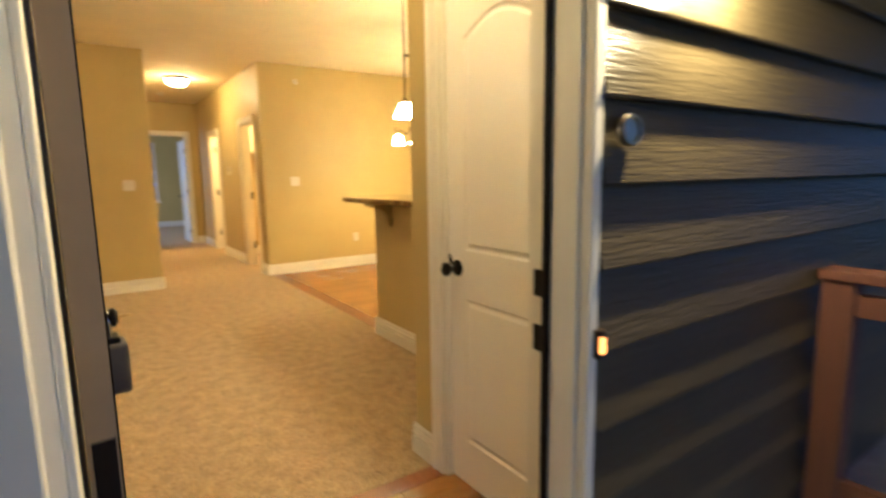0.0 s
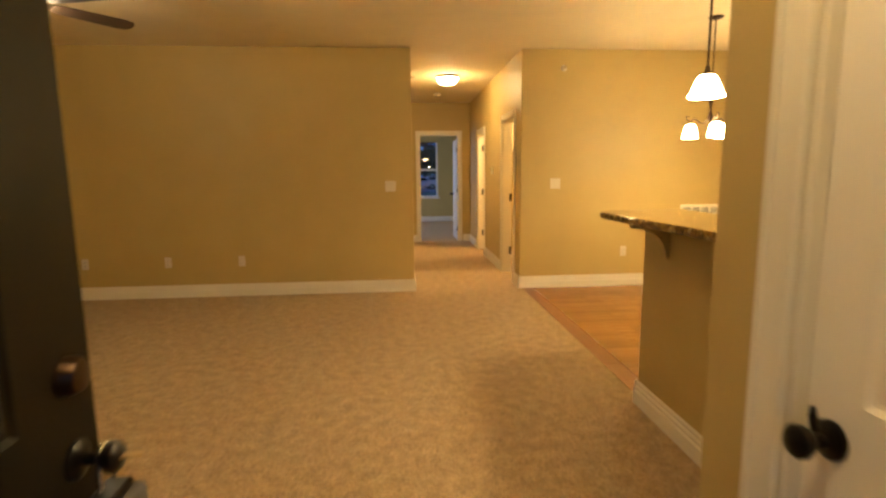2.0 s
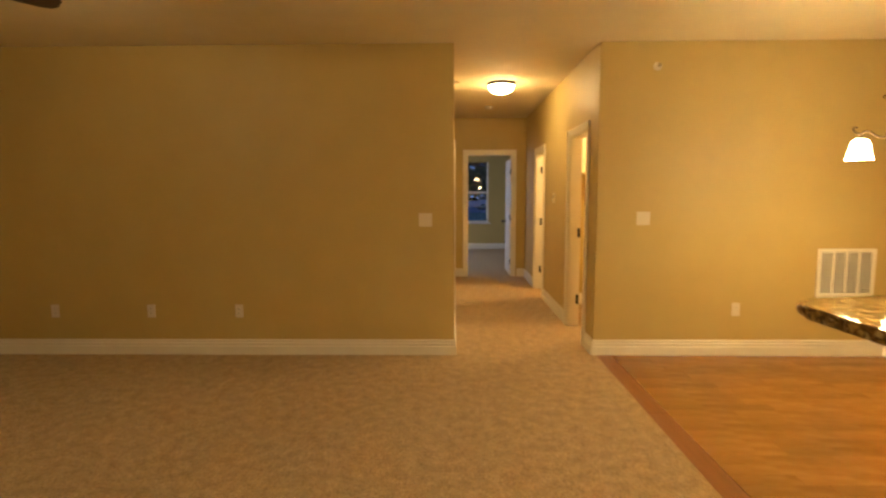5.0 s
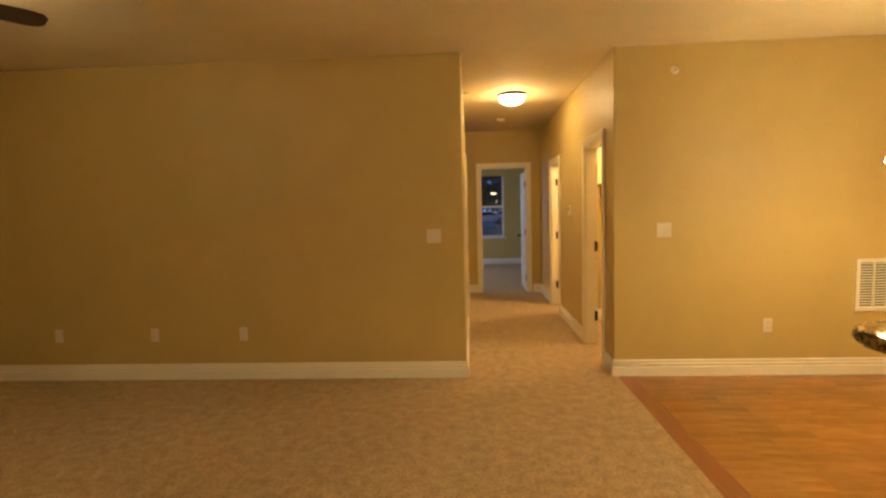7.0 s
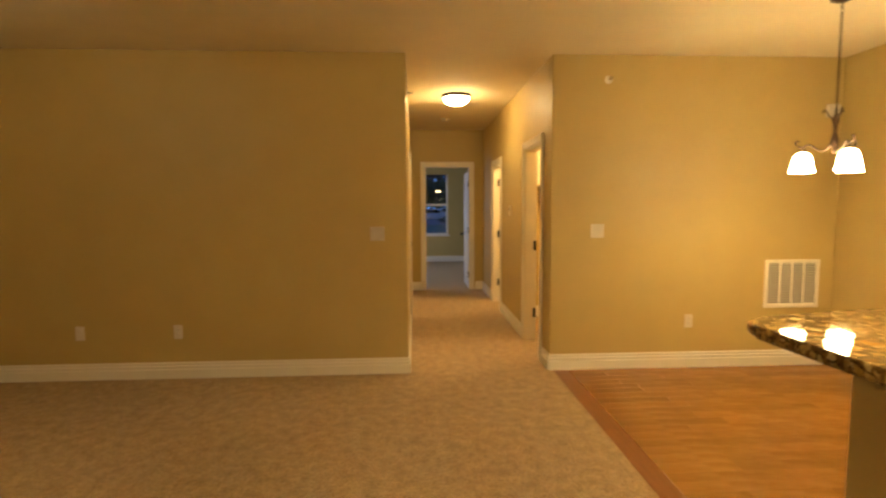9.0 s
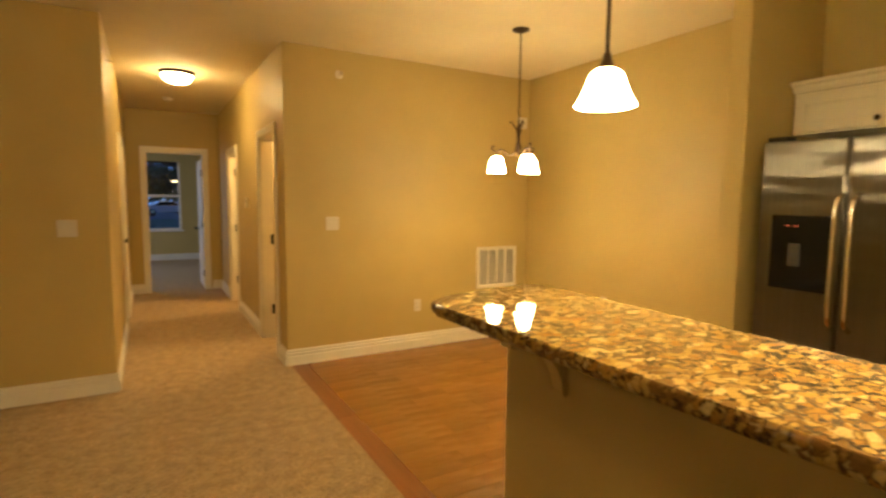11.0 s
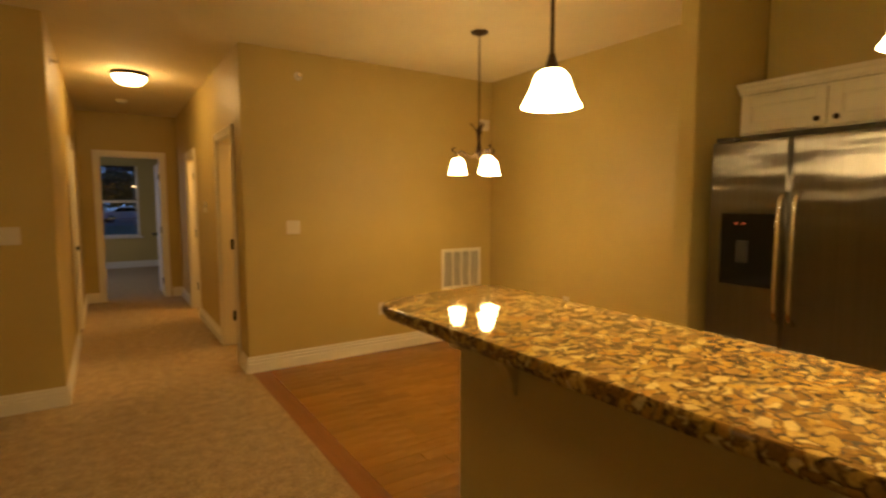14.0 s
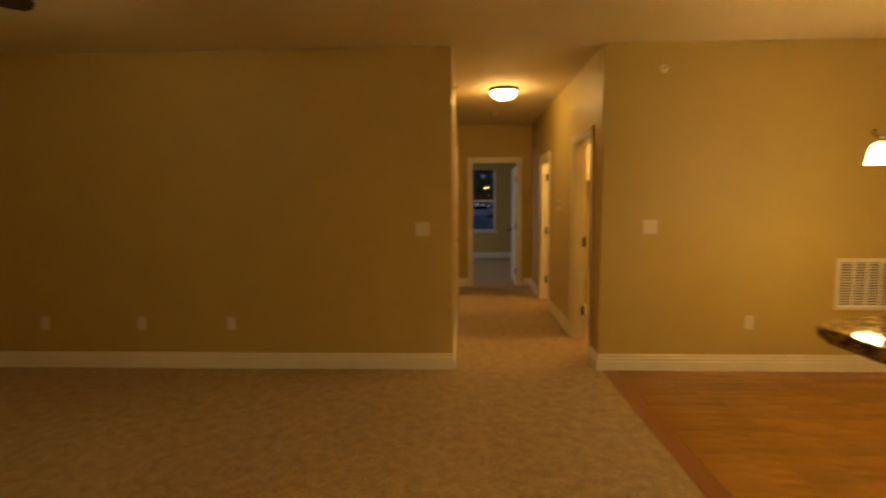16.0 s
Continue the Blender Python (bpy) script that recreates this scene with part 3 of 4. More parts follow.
# key lockbox hanging from the front door knob
mlock = pose(-1.895, -5.955, 0.012, 0, 0, 92.5)
lock = thing("lockbox", "grey key lockbox hanging from the front door knob", "lockbox", place=mlock)
part("body", B((0.788, 0.896, -0.086, -0.020, 0.665, 0.815), bevel=0.012, segs=3), RUBBER, lock, "grey rubber-covered case", smooth=True)
part("cap", B((0.805, 0.880, -0.070, -0.026, 0.812, 0.832), bevel=0.006), BLACKM, lock)
part("shackle", tube([(0.823, -0.045, 0.825)] + curve((0.823, -0.045, 0.86), (0.823, -0.045, 0.925), (0.867, -0.045, 0.925), (0.867, -0.045, 0.86)) + [(0.867, -0.045, 0.825)], 0.0045), CHROME, lock, "steel shackle round the knob", smooth=True)

# front door frame with outside trim
ff = tagged(new("door_frame_6"), "white painted front door frame with black strike plates", "door frame", kind="structure")
part("jamb", B((DX[0], DX[0] + 0.028, -6.09, -5.92, 0, 2.08), bevel=0.003), TRIM, ff)
part("jamb", B((DX[1] - 0.025, DX[1], -6.09, -5.92, 0, 2.08), bevel=0.003), TRIM, ff)
part("head_jamb", B((DX[0] + 0.028, DX[1] - 0.028, -6.09, -5.92, 2.052, 2.08), bevel=0.003), TRIM, ff)
part("door_stop", B((DX[0] + 0.028, DX[0] + 0.040, -6.09, -6.025, 0, 2.052), bevel=0.003), TRIM, ff)
part("door_stop", B((DX[1] - 0.045, DX[1] - 0.0255, -6.089, -6.006, 0, 2.052), bevel=0.003), TRIM, ff)
part("weatherstrip", B((DX[1] - 0.056, DX[1] - 0.0255, -6.0055, -5.988, 0, 2.05), bevel=0.003), BLACKM, ff, "dark weatherstrip")
part("weatherstrip", B((DX[0] + 0.040, DX[0] + 0.047, -6.035, -6.022, 0, 2.05), bevel=0.002), BLACKM, ff)
for side in (0, 1):
    x0, x1 = ((DX[0] - 0.11, DX[0] + 0.008), (DX[1] - 0.037, DX[1] - 0.005))[side]
    part("outside_trim", B((x0, x1, -6.122, -6.091, -0.03, 2.2), bevel=0.004), TRIM, ff)
    part("inside_trim", B((x0 + 0.07 if side == 0 else x0 + 0.02, x1 if side == 0 else x1, -5.918, -5.9, 0, 2.15), bevel=0.004), TRIM, ff)
part("outside_trim", B((DX[0] + 0.008, DX[1] - 0.037, -6.122, -6.091, 2.07, 2.2), bevel=0.004), TRIM, ff)
part("inside_trim", B((DX[0] + 0.008, DX[1] - 0.017, -5.918, -5.9, 2.07, 2.15), bevel=0.004), TRIM, ff)
part("threshold", B((DX[0] + 0.03, DX[1] - 0.03, -6.1, -5.92, -0.03, 0.012), bevel=0.005), BRONZE, ff, "bronze metal threshold")
for z in (1.02, 0.875):
    part("strike_plate", B((DX[1] - 0.0275, DX[1] - 0.0245, -5.986, -5.932, z - 0.035, z + 0.035), bevel=0.0008), BLACKM, ff, "black strike plate")

# bedroom door, swung into the bedroom; hall door on the other side, closed
bd = panel_door("bedroom_door", "white two-panel bedroom door standing open", 0.75, 2.05, [rect(0.12, 0.63, 0.2, 0.83), arch(0.12, 0.63, 1.03, 1.82, 0.07)], DOORW,
                pose(DE[1] - 0.02, 4.575, 0, 0, 0, 90) @ Matrix.Scale(-1, 4, (0, 1, 0)), 0.036)
knob(bd, pose(0.69, 0, 0.93, 90, 0, 0))
hd = panel_door("hall_door", "white two-panel hall door, closed", 0.72, 2.01, [rect(0.12, 0.60, 0.2, 0.83), arch(0.12, 0.60, 1.03, 1.80, 0.07)], DOORW, pose(-1.29, 1.94, 0, 0, 0, 90), 0.036)
knob(hd, pose(0.66, 0, 0.94, 90, 0, 0))

# bedroom window: two sashes with a raised blind
wn1 = tagged(new("window_1"), "white single-hung bedroom window looking out at dusk", "window", kind="structure")
zm = (WZ[0] + WZ[1]) / 2
for x0, x1, z0, z1 in ((WX[0], WX[0] + 0.045, *WZ), (WX[1] - 0.045, WX[1], *WZ), (WX[0] + 0.045, WX[1] - 0.045, WZ[0], WZ[0] + 0.045), (WX[0] + 0.045, WX[1] - 0.045, WZ[1] - 0.045, WZ[1]), (WX[0] + 0.045, WX[1] - 0.045, zm - 0.025, zm + 0.025)):
    part("window_frame", B((x0, x1, 9.03, 9.09, z0, z1), bevel=0.004), TRIM, wn1)
part("window_sill", B((WX[0] - 0.05, WX[1] + 0.05, 8.94, 9.03, WZ[0] - 0.03, WZ[0]), bevel=0.006), TRIM, wn1)
for z0, z1 in ((WZ[0] + 0.045, zm - 0.025), (zm + 0.025, WZ[1] - 0.045)):
    pane = part("pane", B((WX[0] + 0.04, WX[1] - 0.04, 9.057, 9.063, z0, z1)), glass, wn1)
    pane.visible_shadow = False
blind = thing("window_blind", "dark raised blind stacked at the top of the window", "blind")
part("headrail", B((WX[0] + 0.05, WX[1] - 0.05, 8.985, 9.03, WZ[1] - 0.05, WZ[1] - 0.005), bevel=0.004), BLADE, blind)
for k in range(5):
    part("slat", B((WX[0] + 0.06, WX[1] - 0.06, 8.99, 9.025, WZ[1] - 0.068 - k * 0.014, WZ[1] - 0.060 - k * 0.014), bevel=0.002), BLADE, blind)

# ---- wall plates ----


def plate(name, label, cat, group, m, gang, kind):
    """A cover plate in x and z that looks along -y."""
    root = thing(name, label, cat, group, m)
    w = 0.072 + 0.046 * (gang - 1)
    part("cover_plate", B((-w / 2, w / 2, -0.006, 0, -0.059, 0.059), bevel=0.003), PLASTIC, root)
    for g in range(gang):
        u = (g - (gang - 1) / 2) * 0.046
        if kind == "switch":
            part("switch_toggle", join(B((u - 0.005, u + 0.005, -0.013, -0.005, -0.003, 0.014), bevel=0.002), B((u - 0.008, u + 0.008, -0.0075, -0.005, -0.018, 0.018), bevel=0.001)), PLASTIC, root)
        else:
            for dz in (-0.020, 0.020):
                o = part("receptacle", lathe([(0, 0), (0.016, 0), (0.016, 0.003), (0.0145, 0.004), (0, 0.004)], pose(u, -0.005, dz, 90, 0, 0), 18), PLASTIC, root)
                for du in (-0.006, 0.006):
                    part("slot", B((u + du - 0.001, u + du + 0.001, -0.0105, -0.0088, dz - 0.004, dz + 0.006)), BLACKM, o)
    return root


for x in (-3.205, -4.012, -4.90):
    plate("wall_outlet", "white duplex outlet low on the tan living room wall", "outlet", "living room outlets", pose(x, 0, 0.402), 1, "outlet")
plate("wall_outlet", "white duplex outlet low on the dining room wall", "outlet", "dining room outlets", pose(1.262, 0, 0.42), 1, "outlet")
plate("wall_outlet", "white duplex outlet low on the dining room wall", "outlet", "dining room outlets", pose(2.6, -1.14, 0.52, 0, 0, -90), 1, "outlet")
plate("light_switch", "white double light switch on the living room wall", "light switch", "", pose(-1.505, 0, 1.226), 2, "switch")
plate("light_switch", "white double light switch on the dining room wall", "light switch", "", pose(0.412, 0, 1.235), 2, "switch")
plate("wall_outlet", "ivory outlet on the tiled kitchen backsplash", "outlet", "", pose(2.5805, -3.884, 1.175, 0, 0, -90), 1, "outlet")

thermo = thing("thermostat", "small tan wall thermostat in the hall", "thermostat", place=pose(0, 1.85, 1.40, 0, 0, -90))
part("body", B((-0.045, 0.045, -0.025, 0, -0.06, 0.06), bevel=0.006), CABP, thermo)
part("display", B((-0.025, 0.025, -0.0275, -0.024, 0.0, 0.035), bevel=0.001), FRSIDE, thermo)


def sprinkler(m):
    root = thing("fire_sprinkler", "white sidewall fire sprinkler high on the wall", "sprinkler", "fire sprinklers", m)
    part("escutcheon", lathe([(0, 0), (0.035, 0), (0.034, 0.004), (0.022, 0.012), (0, 0.012)], pose(0, 0, 0, 90, 0, 0)), PLASTIC, root, smooth=True)
    part("head", join(lathe([(0, 0.010), (0.011, 0.010), (0.011, 0.030), (0.005, 0.034), (0.005, 0.055), (0, 0.055)], pose(0, 0, 0, 90, 0, 0), 14), B((-0.016, 0.016, -0.058, -0.055, -0.010, 0.016), bevel=0.001)), CHROME, root)


sprinkler(pose(0.485, 0, 2.53))
sprinkler(pose(-1.25, 0.42, 2.50, 0, 0, 90))
det = thing("smoke_detector", "round white smoke detector on the hall ceiling", "smoke detector")
part("base", lathe([(0, 0), (0.065, 0), (0.065, -0.012), (0, -0.012)], pose(-0.72, 3.3, H)), PLASTIC, det)
part("cover", lathe([(0.058, -0.012), (0.058, -0.026), (0.045, -0.040), (0.02, -0.044), (0, -0.044)], pose(-0.72, 3.3, H)), PLASTIC, det, smooth=True)
box1 = thing("alarm_strobe", "small white alarm box high in the dining room corner", "alarm")
part("housing", B((2.44, 2.54, -0.045, 0.0, 2.22, 2.33), bevel=0.006), PLASTIC, box1)
part("lens", B((2.475, 2.505, -0.055, -0.044, 2.235, 2.315), bevel=0.004), PLASTIC, box1)

# return-air grille
vent = thing("return_air_vent", "white louvred return-air grille low on the dining room wall", "vent")
vx, vz = (1.95, 2.455), (0.53, 0.965)
# Dark sheet on the wall: the shade of the duct behind the slats, as colour.
part("shadow_sheet", B((vx[0] + 0.02, vx[1] - 0.02, -0.003, 0.0, vz[0] + 0.02, vz[1] - 0.02)), DUCTSHADOW, vent)
for b in ((vx[0], vx[0] + 0.032, *vz), (vx[1] - 0.032, vx[1], *vz), (vx[0] + 0.032, vx[1] - 0.032, vz[0], vz[0] + 0.032), (vx[0] + 0.032, vx[1] - 0.032, vz[1] - 0.032, vz[1])):
    part("frame", B((b[0], b[1], -0.016, 0, b[2], b[3]), bevel=0.004), TRIM, vent)
iw = (vx[1] - vx[0] - 0.064) / 4
for k in range(1, 4):
    u = vx[0] + 0.032 + k * iw
    part("divider", B((u - 0.008, u + 0.008, -0.015, -0.001, vz[0] + 0.032, vz[1] - 0.032), bevel=0.002), TRIM, vent)
nslat = 17
for k in range(nslat):
    z = vz[0] + 0.040 + (vz[1] - vz[0] - 0.08) * k / (nslat - 1)
    part("slat", prism([(-0.012, z - 0.006), (-0.011, z - 0.007), (-0.003, z + 0.001), (-0.004, z + 0.002)], vx[0] + 0.034, vx[1] - 0.034, "x"), TRIM, vent)

# ---- lamps ----


def pendant(x, y):
    h = 0.106
    rim = 1.737 if y > -4 else 1.712
    root = thing("pendant_lamp", "bronze rod pendant lamp with lit white bell shade", "pendant lamp", "pendants over the bar", pose(x, y, 0))
    part("canopy", lathe([(0, H), (0.062, H), (0.060, H - 0.010), (0.020, H - 0.026), (0.008, H - 0.030), (0, H - 0.030)]), BRONZE, root, smooth=True)
    part("rod", tube([(0, 0, H - 0.02), (0, 0, rim + h + 0.03)], 0.0062, 12), BRONZE, root, smooth=True)
    part("socket_cap", lathe([(0, rim + h + 0.050), (0.009, rim + h + 0.048), (0.013, rim + h + 0.032), (0.020, rim + h + 0.014), (0.032, rim + h - 0.010), (0.030, rim + h - 0.016), (0, rim + h - 0.016)]), BRONZE, root, smooth=True)
    outer = [(0.090, 0.0), (0.086, 0.005), (0.079, 0.016), (0.071, 0.032), (0.060, 0.058), (0.052, 0.082), (0.042, 0.098), (0.030, h)]
    inner = [(r - 0.004, zz - 0.002) for r, zz in outer[::-1]]
    part("shade", lathe([(r, zz + rim) for r, zz in outer + inner + outer[:1]]), SHADEP, root, "lit white bell glass", smooth=True)


for x, y in PENDANTS:
    pendant(x, y)

ch = thing("chandelier", "bronze three-arm chandelier with lit white bell shades", "chandelier", place=pose(CH[0], CH[1], 0))
part("canopy", lathe([(0, H), (0.066, H), (0.064, H - 0.010), (0.030, H - 0.024), (0.010, H - 0.030), (0, H - 0.030)]), BRONZE, ch, smooth=True)
z, k = H - 0.03, 0
while z > 2.085:
    part("chain_link", tube([(0.0085 * math.cos(a), 0, z - 0.017 + 0.019 * math.sin(a)) if k % 2 else (0, 0.0085 * math.cos(a), z - 0.017 + 0.019 * math.sin(a)) for a in [math.tau * i / 12 for i in range(13)]], 0.0026, 6), BRONZE, ch)
    z, k = z - 0.030, k + 1
part("column", lathe([(0, 2.150), (0.006, 2.148), (0.010, 2.130), (0.007, 2.115), (0.016, 2.090), (0.022, 2.060), (0.014, 2.030), (0.011, 1.980), (0.018, 1.945), (0.024, 1.920), (0.014, 1.895), (0.010, 1.870), (0.013, 1.855), (0.008, 1.840), (0, 1.835)]), BRONZE, ch, smooth=True)
for a in ARMS:
    c, s = math.cos(a), math.sin(a)

    def at(r, zz):
        return (r * c, r * s, zz)
    part("arm", tube(curve(at(0.012, 1.930), at(0.04, 1.810), at(0.09, 1.870), at(0.12, 1.902)) + curve(at(0.13, 1.908), at(0.15, 1.914), at(0.165, 1.890), at(0.165, 1.855))[1:], 0.0068, 8), BRONZE, ch, smooth=True)
    part("scroll", tube(curve(at(0.165, 1.888), at(0.19, 1.892), at(0.215, 1.915), at(0.205, 1.935)) + curve(at(0.203, 1.938), at(0.192, 1.945), at(0.185, 1.935), at(0.190, 1.928))[1:], [0.0058] * 11 + [0.004] * 10, 8), BRONZE, ch, smooth=True)
    part("leaf_scroll", tube(curve(at(0.010, 2.070), at(0.035, 2.080), at(0.045, 2.120), at(0.055, 2.135)) + curve(at(0.06, 2.138), at(0.07, 2.135), at(0.07, 2.122), at(0.063, 2.120))[1:], [0.006] * 6 + [0.004] * 15, 8), BRONZE, ch, smooth=True)
    sh = part("shade", lathe([(r, zz + 1.698) for r, zz in [(0.075, 0.008), (0.069, 0.017), (0.062, 0.040), (0.057, 0.068), (0.051, 0.096), (0.041, 0.116), (0.020, 0.126), (0.016, 0.122), (0.033, 0.111), (0.043, 0.094), (0.049, 0.066), (0.055, 0.040), (0.063, 0.019), (0.071, 0.008), (0.075, 0.008)]], pose(0.165 * c, 0.165 * s, 0)), SHADE, ch, "lit white bell glass", smooth=True)
    part("socket_cup", lathe([(0, 1.868), (0.010, 1.866), (0.014, 1.845), (0.024, 1.836), (0.028, 1.822), (0, 1.822)], pose(0.165 * c, 0.165 * s, 0)), BRONZE, ch, smooth=True)

for piece in list(ch.children):
    kind = piece.name.split(".")[0]
    if kind == "shade":
        piece.location.z, piece.scale.z = -0.173, 1.08
    elif kind not in ("canopy", "chain_link"):
        piece.location.z, piece.scale.z = 0.073, 0.93

hl = thing("hall_ceiling_light", "bronze-rimmed frosted bowl light, lit, on the hall ceiling", "ceiling light", place=pose(-0.69, 1.66, H))
part("base_ring", lathe([(0, 0), (0.165, 0), (0.168, -0.012), (0.160, -0.028), (0.150, -0.036), (0, -0.036)]), BRONZE, hl, smooth=True)
part("bowl", lathe([(0.150, -0.034), (0.145, -0.055), (0.125, -0.085), (0.090, -0.108), (0.045, -0.120), (0, -0.123)]), SHADEH, hl, "lit frosted glass bowl", smooth=True)
part("finial", lathe([(0, -0.120), (0.010, -0.122), (0.008, -0.134), (0, -0.140)]), BRONZE, hl, smooth=True)
for n, (x, y) in enumerate(((0.95, 0.95), (0.9, 2.9), (-1.38, -5.50))):
    cl = thing("ceiling_light", "plain frosted bowl light, lit, on the ceiling", "ceiling light", place=pose(x, y, H))
    part("base_ring", lathe([(0, 0), (0.15, 0), (0.15, -0.03), (0, -0.03)]), BRONZE, cl)
    part("bowl", lathe([(0.14, -0.03), (0.13, -0.06), (0.08, -0.09), (0, -0.10)]), SHADEE if y < 0 else SHADE, cl, smooth=True)

# ceiling fan
fan = thing("ceiling_fan", "dark five-blade ceiling fan with lit glass shades, at rest", "ceiling fan", place=pose(FAN[0], FAN[1], 0))
part("canopy", lathe([(0, H), (0.085, H), (0.080, H - 0.02), (0.050, H - 0.06), (0.02, H - 0.075), (0, H - 0.075)]), BRONZE, fan, smooth=True)
part("downrod", tube([(0, 0, H - 0.06), (0, 0, 2.57)], 0.012), BRONZE, fan)
part("motor", lathe([(0, 2.59), (0.05, 2.585), (0.10, 2.555), (0.115, 2.52), (0.112, 2.48), (0.085, 2.455), (0.06, 2.44), (0.04, 2.435), (0, 2.435)]), BRONZE, fan, smooth=True)
for i in range(5):
    a = radians(54.3 + 72 * i)
    m = pose(0, 0, 2.465, 0, 0, math.degrees(a)) @ pose(0, 0, 0, -13, 0, 0)
    bl = prism([(0.17, -0.045), (0.22, -0.060), (0.60, -0.070), (0.662, -0.060), (0.685, -0.030), (0.685, 0.030), (0.662, 0.060), (0.60, 0.070), (0.22, 0.060), (0.17, 0.045)], -0.004, 0.004, "z", 0.002)
    bl.transform(m)
    ob = part("blade", bl, BLADE, fan, "dark wood blade")
    br = B((0.09, 0.24, -0.022, 0.022, 0.004, 0.010), bevel=0.002)
    br.transform(m)
    part("bracket", br, BRONZE, ob)
prof = [(0.030, 2.285), (0.075, 2.292), (0.100, 2.315), (0.115, 2.345), (0.121, 2.375), (0.130, 2.39), (0.124, 2.39), (0.115, 2.377), (0.109, 2.347), (0.094, 2.32), (0.073, 2.298), (0.030, 2.291), (0.030, 2.285)]
part("shade", lathe(prof), SHADEF, fan, "lit frosted glass bowl with a flared rim", smooth=True)
part("light_stem", tube([(0, 0, 2.40), (0, 0, 2.27)], 0.012), BRONZE, fan)
part("finial", lathe([(0, 2.285), (0.034, 2.285), (0.026, 2.272), (0.010, 2.262), (0, 2.25)]), BRONZE, fan, smooth=True)

# ---- breakfast bar ----
bar = thing("breakfast_bar_top", "polished gold and brown granite bar top on the half wall", "countertop")


def rounded(poly, radii, n=7):
    out = []
    k = len(poly)
    for i, (p, r) in enumerate(zip(poly, radii)):
        p, a, b = Vector(p), Vector(poly[i - 1]), Vector(poly[(i + 1) % k])
        if r == 0:
            out.append(tuple(p))
            continue
        s, e = p + (a - p).normalized() * r, p + (b - p).normalized() * r
        for j in range(n + 1):
            t = j / n
            out.append(tuple(s * (1 - t) ** 2 + p * 2 * t * (1 - t) + e * t * t))
    return out


top = rounded([(-0.218, -4.908), (0.245, -4.908), (0.300, -2.892), (-0.25, -3.005)], [0, 0, 0.06, 0.09])
part("slab", prism(top, 1.097, 1.134, "z", 0.014), GRANITE, bar, smooth=True)
cor = thing("bar_corbel", "tan painted curved corbel under the bar overhang", "corbel")
prof = [(0.0, 1.096), (-0.215, 1.096), (-0.215, 1.075)]
prof += [(p.x, p.y) for p in curve((-0.20, 1.072, 0), (-0.10, 1.06, 0), (-0.05, 1.02, 0), (-0.03, 0.93, 0), 12)]
prof += [(-0.03, 0.915), (0.0, 0.905)]
part("bracket", prism(prof, -3.43, -3.385, "y", 0.004), PAINT, cor)

# sink counter and base cabinets behind the bar
sc = thing("sink_cabinet", "cream base cabinets below the sink counter", "cabinet")
part("body", B((0.117, 0.70, -4.908, -3.16, 0.10, 0.883), bevel=0.002), CABP, sc)
part("toe_kick", B((0.117, 0.63, -4.908, -3.16, 0.0, 0.10)), FRSIDE, sc)
for k in range(4):
    y0 = -4.93 + k * 0.44
    d = part("door", B((0.701, 0.720, y0, y0 + 0.43, 0.12, 0.87), bevel=0.004), CABP, sc)
    part("cabinet_knob", lathe([(0, 0), (0.006, 0), (0.006, 0.014), (0.015, 0.020), (0.014, 0.026), (0, 0.029)], pose(0.72, y0 + 0.41, 0.80, 0, 90, 0), 14), BRONZE, d)
ct = thing("sink_countertop", "polished brown granite kitchen counter", "countertop")
part("slab", B((0.117, 0.74, -4.908, -3.14, 0.885, 0.92), bevel=0.006), GRANITE, ct)
fa = thing("kitchen_faucet", "chrome kitchen faucet behind the bar", "faucet")
part("base", lathe([(0, 0.921), (0.028, 0.921), (0.026, 0.935), (0.016, 0.945), (0.014, 1.0), (0, 1.0)], pose(0.62, -4.12, 0)), CHROME, fa, smooth=True)
part("spout", tube([(0.62, -4.12, 0.99)] + curve((0.62, -4.12, 1.02), (0.62, -4.13, 1.048), (0.63, -4.30, 1.05), (0.63, -4.33, 1.0)), 0.011), CHROME, fa, smooth=True)
part("handle", lathe([(0, 0), (0.017, 0.004), (0.021, 0.018), (0.014, 0.033), (0, 0.036)], pose(0.62, -4.115, 1.02)), CHROME, fa, "chrome ball handle", smooth=True)

# ---- kitchen wall ----
FX = 1.90
KITCHEN = Matrix.LocRotScale((0, -0.0134, 0), None, (1.0, 0.985, 0.975))
UPPERS = []
fr = thing("refrigerator", "stainless side-by-side refrigerator with ice dispenser in the door", "refrigerator")
part("body", B((FX + 0.075, 2.56, -3.795, -2.895, 0.02, 1.81), bevel=0.006), FRSIDE, fr, "dark grey side panel")
YS = -3.30
ld = part("freezer_door", B((FX, FX + 0.07, YS + 0.003, -2.893, 0.11, 1.825), bevel=0.014, segs=4), STEEL, fr, "brushed stainless door", smooth=True)
rd = part("fridge_door", B((FX, FX + 0.07, -3.797, YS - 0.003, 0.11, 1.825), bevel=0.014, segs=4), STEEL, fr, "brushed stainless door", smooth=True)
for yy, d in ((YS + 0.014, ld), (YS - 0.054, rd)):
    part("door_handle", tube([(FX + 0.005, yy, 1.535), (FX - 0.035, yy, 1.52)] + curve((FX - 0.05, yy, 1.50), (FX - 0.064, yy, 1.4), (FX - 0.064, yy, 1.0), (FX - 0.05, yy, 0.90)) + [(FX - 0.035, yy, 0.88), (FX + 0.005, yy, 0.86)], 0.0135, 12), BRIGHTSTEEL, d, "curved steel handle", smooth=True)
dp = part("ice_dispenser", B((FX - 0.004, FX + 0.02, -3.27, -2.965, 1.03, 1.43), bevel=0.006), BLACKG, ld, "black glossy dispenser")
